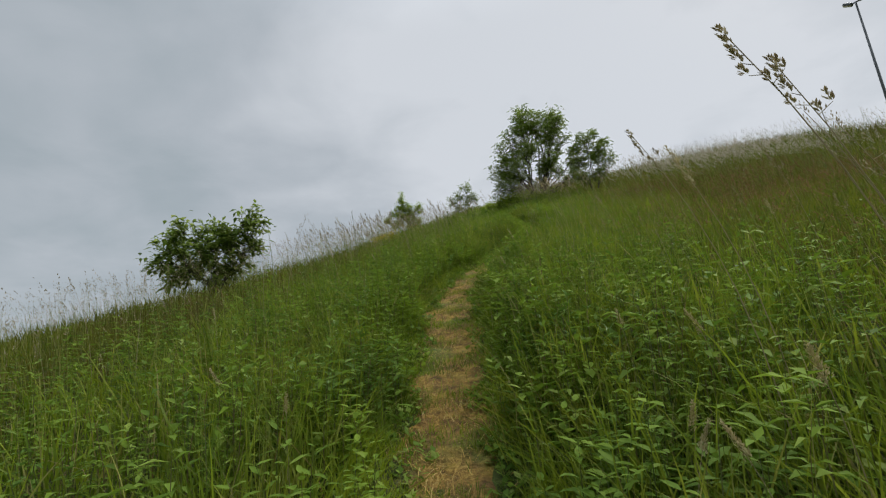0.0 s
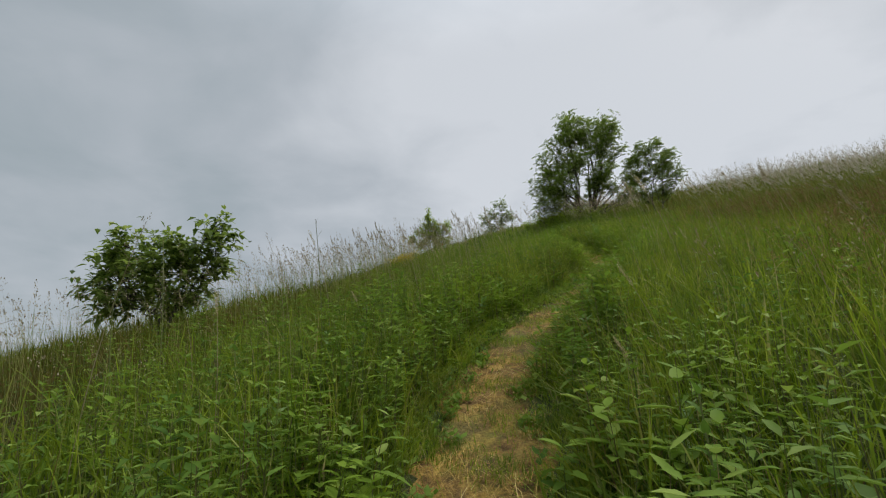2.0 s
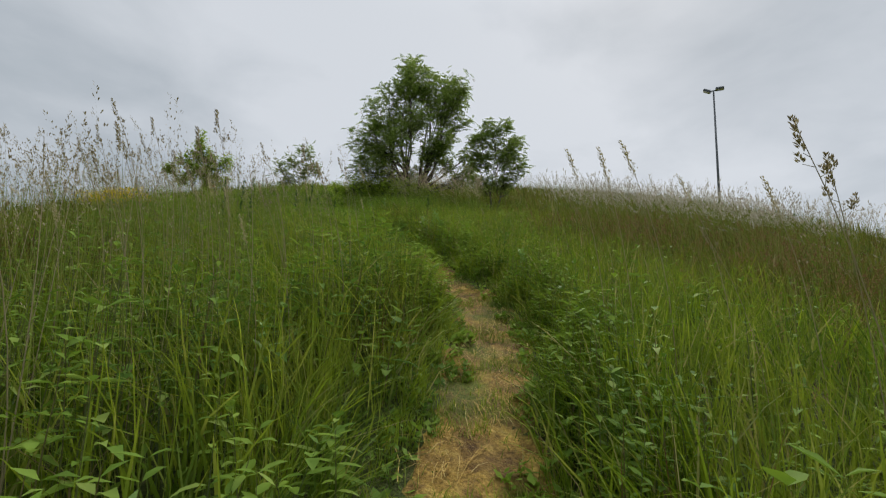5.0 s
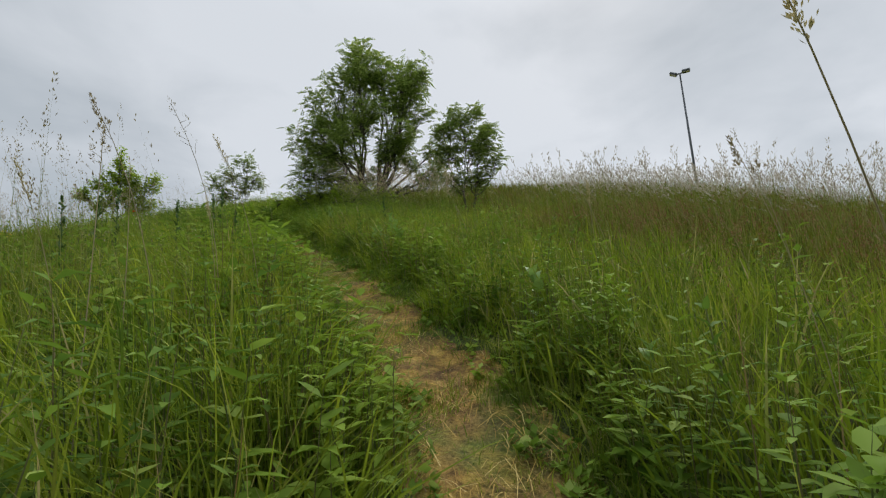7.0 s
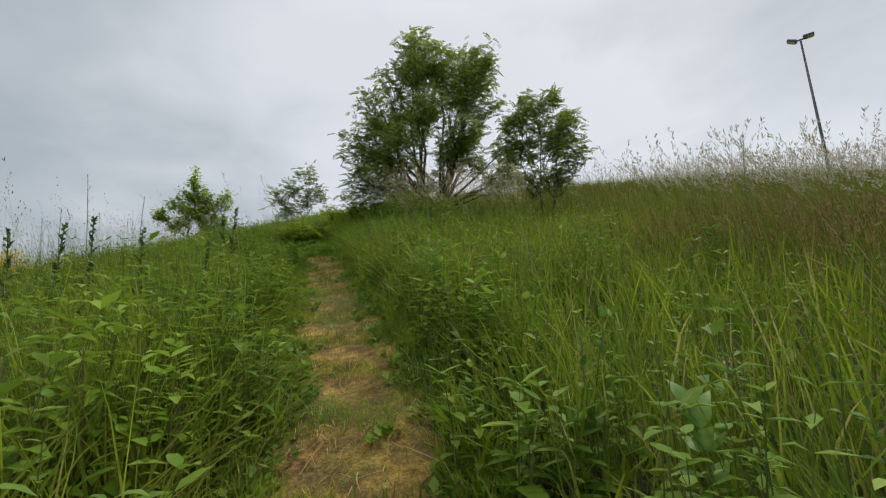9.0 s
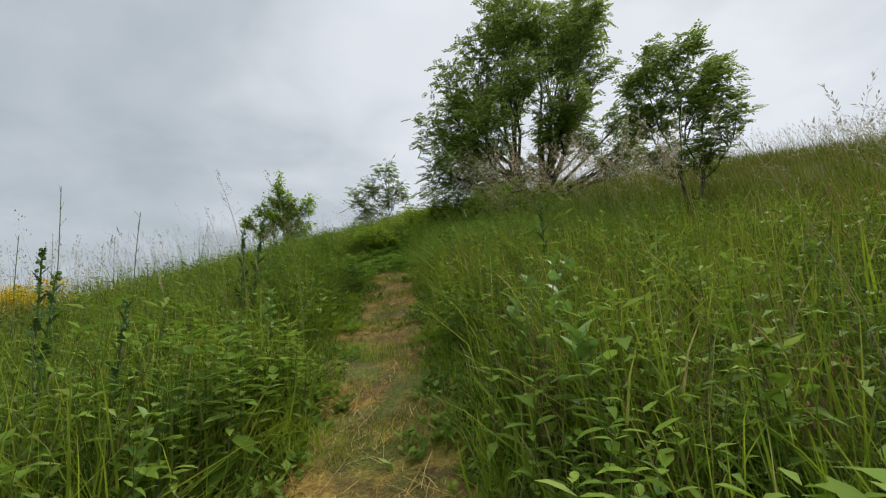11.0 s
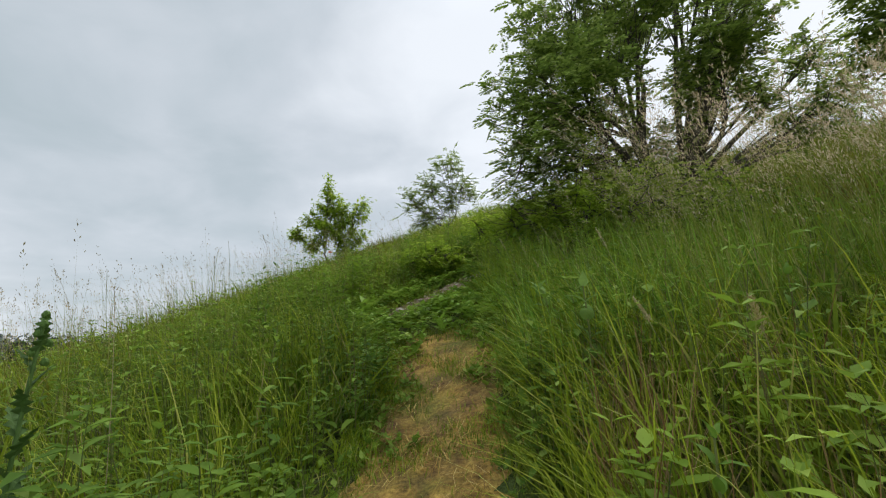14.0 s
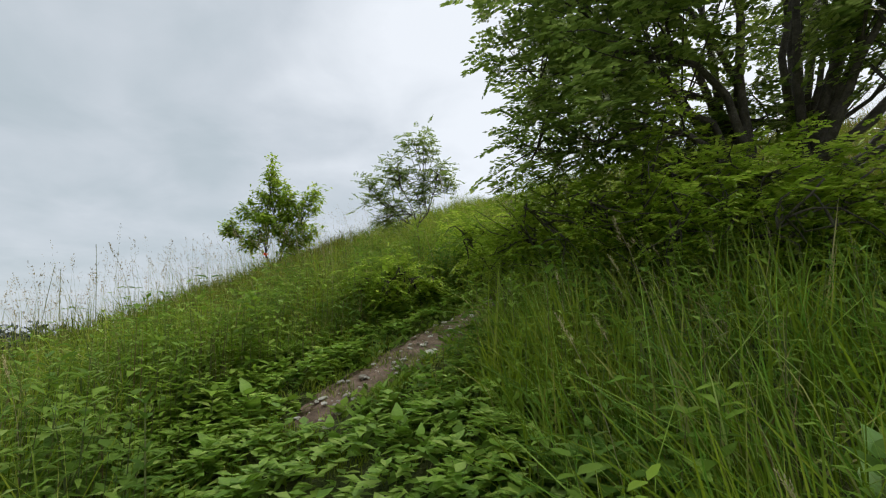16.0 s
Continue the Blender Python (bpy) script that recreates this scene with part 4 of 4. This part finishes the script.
def put_plants():
    kinds = [leafy_plant(0.5, 7, 0.13, 0.46, PALE, "upright herb with broad pale green leaves"),
             leafy_plant(0.68, 9, 0.12, 0.34, FORB, "tall nettle-like herb with paired green leaves"),
             leafy_plant(0.36, 5, 0.155, 0.48, PALE, "low herb with large light green leaves")]
    spots = [(4.71, 19.28, 2), (4.95, 19.5, 0), (4.45, 19.7, 0), (3.99, 21.64, 0), (4.14, 22.78, 2), (4.65, 14.79, 2), (4.12, 15.14, 1), (4.3, 15.5, 1), (4.45, 15.2, 1), (4.14, 20.37, 1),
             (4.93, 20.4, 0), (4.42, 19.46, 1), (4.2, 18.3, 0), (0.95, 8.6, 0), (0.9, 9.0, 0), (0.6, 8.2, 2), (1.1, 9.9, 2), (-0.5, 7.4, 2), (-0.9, 7.9, 1), (-1.1, 6.6, 0), (0.8, 5.4, 1),
             (0.9, 3.3, 1), (1.3, 3.6, 0), (1.0, 4.4, 0), (-0.8, 4.6, 1), (-0.75, 3.4, 0), (-1.3, 3.9, 0), (1.1, 10.6, 0), (0.7, 10.9, 2), (2.9, 11.3, 2), (3.1, 11.9, 0), (2.2, 14.6, 1),
             (2.4, 15.4, 0), (2.0, 15.9, 1), (2.3, 16.7, 1), (2.6, 18.9, 2), (2.3, 19.4, 0), (1.8, 23.6, 0), (2.2, 23.2, 1), (1.6, 23.0, 1), (2.5, 24.0, 1), (1.4, 24.3, 0), (2.1, 22.4, 1)]
    spots += [(4.45, 18.3, 0), (4.6, 18.0, 0), (4.25, 18.55, 2), (4.75, 18.5, 0), (4.5, 17.8, 2), (4.85, 19.3, 2), (5.05, 19.4, 2)]
    for _ in range(48):
        y = R.uniform(2.5, 23.5)
        spots.append((float(trail_x(y)) + R.choice((-1, 1)) * R.uniform(0.6, 1.9), y, int(R.randint(0, 3))))
    used = set()
    large = {(4.45, 18.3), (4.6, 18.0), (4.25, 18.55), (4.75, 18.5), (4.5, 17.8), (4.71, 19.28), (4.85, 19.3), (5.05, 19.4), (4.65, 14.79), (3.99, 21.64), (4.14, 22.78)}
    for x, y, k in spots:
        grown = 1.4 if (x, y) in large else 1.0
        o = float(off_trail(x, y))
        if abs(o) < 0.85:
            x += math.copysign(0.87 - abs(o), o)
        m = planted(kinds[k], x, y, R.uniform(0, 360), R.uniform(0.85, 1.15) * grown)
        if k in used:
            ob = copy_thing(kinds[k], m)
        else:
            kinds[k].matrix_basis, ob = m, kinds[k]
            used.add(k)
        tagged(ob, group="broad-leaved herbs along the footpath")
    # rosettes with large leaves by the earth track
    dock = leafy_plant(0.16, 6, 0.17, 0.55, DOCK, "low rosette of wide light green leaves", "plant", "dock_plant", 0.3)
    first = True
    for x, y, s in ((3.25, 23.9, 1.0), (3.5, 24.1, 0.9), (3.35, 24.4, 0.8), (3.65, 24.3, 0.8), (2.0, 25.2, 1.4), (1.5, 24.7, 1.0), (3.05, 23.75, 0.7), (3.5, 24.7, 0.9), (3.75, 24.6, 0.8), (3.2, 24.8, 0.7), (1.2, 25.6, 0.9), (1.9, 26.0, 0.8), (0.9, 24.9, 1.0), (2.3, 24.3, 0.8), (3.0, 24.15, 0.6), (2.55, 24.55, 0.6), (3.08, 24.45, 0.55), (2.3, 25.0, 0.5), (2.75, 24.75, 0.9), (2.95, 24.65, 1.0), (3.2, 24.55, 1.1), (2.85, 24.95, 0.8), (3.05, 25.0, 0.9), (2.5, 24.2, 1.1),
                    (2.2, 23.9, 1.2), (1.8, 24.2, 1.2), (2.6, 23.7, 0.9), (1.5, 25.1, 1.2), (1.75, 25.45, 1.0), (2.05, 24.65, 1.1), (1.3, 24.0, 1.1)):
        m = planted(dock, x, y, R.uniform(0, 360), s)
        if first:
            dock.matrix_basis, first, ob = m, False, dock
        else:
            ob = copy_thing(dock, m)
        tagged(ob, group="dock rosettes at the track")


put_plants()


def thistle(height):
    """A spiny upright thistle: ridged stem, narrow toothed leaves, closed buds."""
    thing = tagged(new("thistle"), "tall dark green spiny thistle with closed buds", "thistle")
    pts = bent(np.zeros(3), np.array((0.05, 0.02, height)), 8, 0.015)
    mesh_part(stick(pts, np.linspace(0.011, 0.006, 8), 7), "stem", THISTLE, thing)
    spiny = None
    for i in range(15):
        s = 0.12 + 0.83 * i / 14
        q = (1.4 - 0.75 * s)
        if spiny is None:
            bm = blade_leaf(0.16, 0.062, 0.2, 0.3, 9)
            for v in bm.verts:
                k = round(v.co.x / 0.16 * 9)
                if abs(v.co.y) > 1e-4:
                    v.co.y *= 1.35 if k % 2 else 0.5
            spiny = leaf = part("leaf", bm, THISTLE, thing)
        else:
            leaf = under(new("leaf", spiny.data), thing)
        f = s * 7
        at = pts[int(f)] * (1 - f % 1) + pts[min(7, int(f) + 1)] * (f % 1)
        leaf.matrix_basis = pose(*at, 0, -30 - 25 * s, i * 137 + R.uniform(-15, 15)) @ Matrix.Scale(q, 4)
    bud = None
    for i in range(6):
        at = pts[7] + np.array((R.normal(0, 0.02), R.normal(0, 0.02), -0.035 * i + 0.01))
        if bud is None:
            bm = bmesh.new()
            bmesh.ops.create_icosphere(bm, subdivisions=2, radius=0.013)
            for v in bm.verts:
                v.co.z *= 1.35
                v.co *= 1 + 0.22 * R.uniform(-1, 1)
            bud = b = part("bud", bm, THISTLE, thing)
        else:
            b = under(new("bud", bud.data), thing)
        b.location = at
    return thing


def grass_stalk(height, head, spread, n_each, size, mat, label, k=9, loose=0.016):
    """One tall flowering grass: a stem and its seed head."""
    thing = tagged(new("grass_stalk"), label, "grass stalk")
    s = np.linspace(0, 1, 9)[:, None]
    pts = np.array((-0.20, 0.04, 0)) * height * s ** 2.2 + np.array((0, 0, height)) * (s - 0.08 * s ** 2)
    mesh_part(stick(pts, np.linspace(0.0026, 0.0011, 9), 5), "stem", SEED, thing)
    way = pts[-1] - pts[-2]
    way /= np.linalg.norm(way)
    pile = Pile()
    # side clusters up the head
    for i in range(k):
        f = i / (k - 1)
        a = R.uniform(0, 6.28)
        out = np.array((math.cos(a), math.sin(a), 0.5)) * spread * (1.1 - f)
        c = pts[-1] - way * head * (1 - f) + out
        tube(pile, np.stack([pts[-1] - way * head * (1 - f), c]), np.array((0.0012, 0.0008)), 3)
        spikelets(pile, c[None], (way * 0.7 + out)[None] / np.linalg.norm(way * 0.7 + out), n_each, loose, 3 * loose, size, 0.2)
    tagged(mesh_part(pile, "seed_head", mat, thing), kind="stuff")
    return thing


def dry_stalk(height):
    thing = tagged(new("dry_stalk"), "thin bare dead stalk standing above the grass", "stalk")
    pts = bent(np.zeros(3), np.array((R.normal(0, 0.1), 0.0, height)), 7, 0.03)
    mesh_part(stick(pts, np.linspace(0.0055, 0.003, 7), 5), "stem", STEM, thing)
    pile = Pile()
    for i in range(5):
        f = 0.6 + 0.09 * i
        at = np.array([np.interp(f, np.linspace(0, 1, 7), pts[:, q]) for q in range(3)])
        tube(pile, np.stack([at, at + np.array((R.normal(0, 0.03), R.normal(0, 0.03), 0.07))]), np.array((0.002, 0.001)), 3)
    tagged(mesh_part(pile, "side_twig", STEM, thing), kind="stuff")
    return thing


def spread_copies(makers, spots, group):
    """Places things at spots (x, y, which, turn, scale): the first of a kind itself, then copies."""
    used = set()
    for x, y, k, turn, scale in spots:
        ob = makers[k]
        m = pose(x, y, float(ground(x, y)) - 0.01, 0, 0, turn) @ Matrix.Scale(scale / ob.scale[0], 4)
        if k in used:
            ob = copy_thing(ob, m)
        else:
            ob.matrix_basis = m
            used.add(k)
        tagged(ob, group=group)


spread_copies([thistle(1.25)], [(2.03, 20.64, 0, 0, 1.0), (1.93, 20.5, 0, 80, 0.93), (0.5, 19.3, 0, 30, 1.0), (0.25, 19.0, 0, 140, 0.95), (0.75, 19.6, 0, 200, 1.02), (1.55, 18.6, 0, 60, 0.9),
                               (2.3, 18.2, 0, 250, 0.75), (4.95, 19.9, 0, 20, 0.85)], "thistles in the meadow")
_tall = [grass_stalk(1.5, 0.17, 0.034, 24, 0.013, SEED, "tall cocksfoot grass stalk with clustered seed head", 7, 0.009), grass_stalk(1.45, 0.3, 0.06, 9, 0.011, SEED, "tall grass stalk with loose airy seed head"),
         grass_stalk(1.2, 0.14, 0.006, 16, 0.013, DRY, "tall grass stalk with narrow pale spike")]
_spots = [(1.36, 1.1, 0, 0, 1.4), (1.47, 1.18, 0, 10, 1.3), (1.45, 2.0, 0, -10, 1.3), (1.7, 2.25, 2, 10, 1.5), (2.2, 1.85, 1, 0, 1.35), (1.95, 1.5, 1, 0, 1.25), (3.0, 3.3, 0, 20, 1.1), (2.75, 9.05, 2, 0, 1.6),
          (2.98, 10.0, 0, 0, 1.32), (3.05, 10.1, 0, 20, 1.2), (3.9, 11.65, 2, 0, 1.7), (3.75, 12.2, 2, 10, 1.65), (3.65, 11.8, 2, 20, 1.6), (4.8, 11.8, 2, -20, 1.6), (4.4, 10.95, 2, 0, 1.5), (0.3, 12.7, 0, 0, 1.3), (-0.3, 11.3, 1, 0, 1.3),
          (2.2, 15.1, 1, 0, 1.35), (2.45, 15.05, 2, 0, 1.4), (5.8, 13.4, 1, 0, 1.25), (4.4, 12.7, 0, 0, 1.05), (2.35, 19.7, 1, 60, 1.2), (2.9, 19.35, 1, 40, 1.15), (2.1, 19.9, 1, 0, 1.05), (-1.9, 10.2, 2, 0, 1.6), (-2.5, 10.0, 1, 0, 1.4), (-2.2, 6.35, 1, 170, 1.35), (-2.4, 6.1, 1, 120, 1.2)]
for _ in range(75):
    _y = R.uniform(10.6, 14.5)
    _spots.append((float(trail_x(_y)) - R.uniform(1.2, 3.8), _y, int(R.choice((0, 0, 1, 1, 2))), R.uniform(-70, 70), R.uniform(0.95, 1.25)))
for _ in range(90):
    _y = R.uniform(3, 31)
    _o = R.uniform(1.1, 4.5) * R.choice((-1, 1))
    _spots.append((float(trail_x(_y)) + _o, _y, int(R.randint(0, 3)), R.uniform(-60, 60), R.uniform(0.75, 1.2)))
for _ in range(26):
    _y = R.uniform(22.6, 25.2)
    _spots.append((max(float(trail_x(_y)) + 0.8, 4.0) + abs(R.normal(0, 1.1)), _y, int(R.choice((1, 2))), R.uniform(-80, 80), R.uniform(0.55, 0.75)))
spread_copies(_tall, _spots, "tall flowering grass stalks")
_fuzzy = grass_stalk(0.72, 0.1, 0.008, 34, 0.012, DRY, "short grass stalk with fuzzy tan seed head")
spread_copies([_fuzzy], [(1.02, 1.45, 0, 0, 1.0), (1.38, 1.6, 0, 40, 1.2), (0.95, 1.9, 0, 90, 0.9), (0.8, 1.7, 0, 200, 0.9), (1.5, 2.4, 0, 10, 1.1), (1.2, 2.9, 0, 60, 1.0), (-0.9, 2.6, 0, 120, 0.9), (-1.4, 3.1, 0, 30, 1.0),
                         (1.1, 6.3, 0, 20, 1.0), (-1.2, 9.4, 0, 0, 1.1), (2.0, 9.0, 0, 70, 1.0), (4.6, 21.3, 0, 0, 1.0), (4.8, 20.9, 0, 50, 1.1), (2.2, 18.3, 0, 140, 1.0)], "fuzzy-headed grass stalks")
spread_copies([dry_stalk(1.7), dry_stalk(1.4)], [(0.46, 20.15, 0, 0, 1.1), (0.3, 20.0, 1, 30, 1.0), (0.9, 20.6, 1, 90, 1.1), (-1.5, 20.5, 0, 0, 1.0), (-3.0, 8.2, 0, 20, 1.05), (-3.3, 8.0, 1, 60, 1.0), (-1.2, 11.0, 0, 0, 1.0), (-1.5, 8.7, 0, 30, 1.05),
              (-2.4, 22.2, 0, 50, 1.0), (-2.8, 22.0, 1, 70, 1.1), (-3.1, 24.6, 0, 10, 1.0), (-2.0, 28.0, 1, 0, 1.0), (-2.2, 28.8, 0, 0, 1.0), (-1.8, 27.4, 0, 200, 0.9), (-3.5, 27.0, 1, 20, 1.2), (7.0, 16.5, 0, 120, 1.0)],
              "dead stalks in the meadow")


def yellow_patch():
    pile, stem = Pile(), Pile()
    n = 110
    x, y = -2.7 + R.normal(0, 0.3, n), 23.2 + R.normal(0, 0.4, n)
    h = R.uniform(0.5, 0.85, n)
    base = np.stack([x, y, ground(x, y)], -1)
    blades(stem, base, h, np.full(n, 0.012), R.uniform(0, 6, n), R.uniform(0.02, 0.15, n), R.uniform(0, 6, n))
    m = 34
    c = np.repeat(base, m, 0) + np.stack([R.normal(0, 0.09, n * m), R.normal(0, 0.09, n * m), np.repeat(h, m) - R.uniform(-0.03, 0.16, n * m)], -1)
    w = R.normal(0, 1, (n * m, 3)) + np.array((0, 0, 0.7))
    leaves(pile, c, w / np.linalg.norm(w, axis=1)[:, None], 0.036, 0.03, 0.0)
    tagged(pile.made("yellow_flowers", YELLOW), "patch of bright yellow meadow flowers in bloom", "flowers", kind="stuff")
    tagged(stem.made("flower_stems", STEM), "green stems of the yellow flowers", "flowers", kind="stuff")


yellow_patch()


def poppy(x, y):
    thing = tagged(new("poppy"), "single orange-red poppy in the grass", "flower")
    thing.location = (x, y, float(ground(x, y)))
    mesh_part(stick(bent(np.zeros(3), np.array((0.03, 0, 0.72)), 5, 0.01), np.linspace(0.004, 0.003, 5)), "stem", STEM, thing)
    petal = None
    for i in range(4):
        if petal is None:
            petal = p = part("petal", blade_leaf(0.09, 0.11, -0.1, 0.2, 5), POPPY, thing, smooth=True)
        else:
            p = under(new("petal", petal.data), thing)
        p.matrix_basis = pose(0.03, 0, 0.72, 0, -25, i * 90)


poppy(-1.32, 32.7)


# ---- stones on the earth track ----
def stones():
    track = bpy.data.objects["dirt_track"]
    shapes = []
    for i in range(4):
        bm = bmesh.new()
        bmesh.ops.create_icosphere(bm, subdivisions=1, radius=0.5)
        for v in bm.verts:
            v.co *= R.uniform(0.75, 1.15)
            v.co.z *= 0.55
        me = bpy.data.meshes.new("stone")
        bm.to_mesh(me)
        bm.free()
        me.materials.append(STONE)
        shapes.append(me)
    for i in range(230):
        y = R.uniform(24.9, 27.6)
        x = float(trail_x(y)) + R.normal(0, 0.16)
        ob = under(new("stone", shapes[i % 4]), track)
        k = (0.012 + 0.045 * R.uniform() ** 2.5) * (2.0 if i % 29 == 0 else 1)
        ob.matrix_basis = pose(x, y, float(ground(x, y)) + 0.034 + k * 0.12, R.uniform(-15, 15), R.uniform(-15, 15), R.uniform(0, 360)) @ Matrix.Diagonal((k * R.uniform(1, 1.8), k, k, 1))


stones()
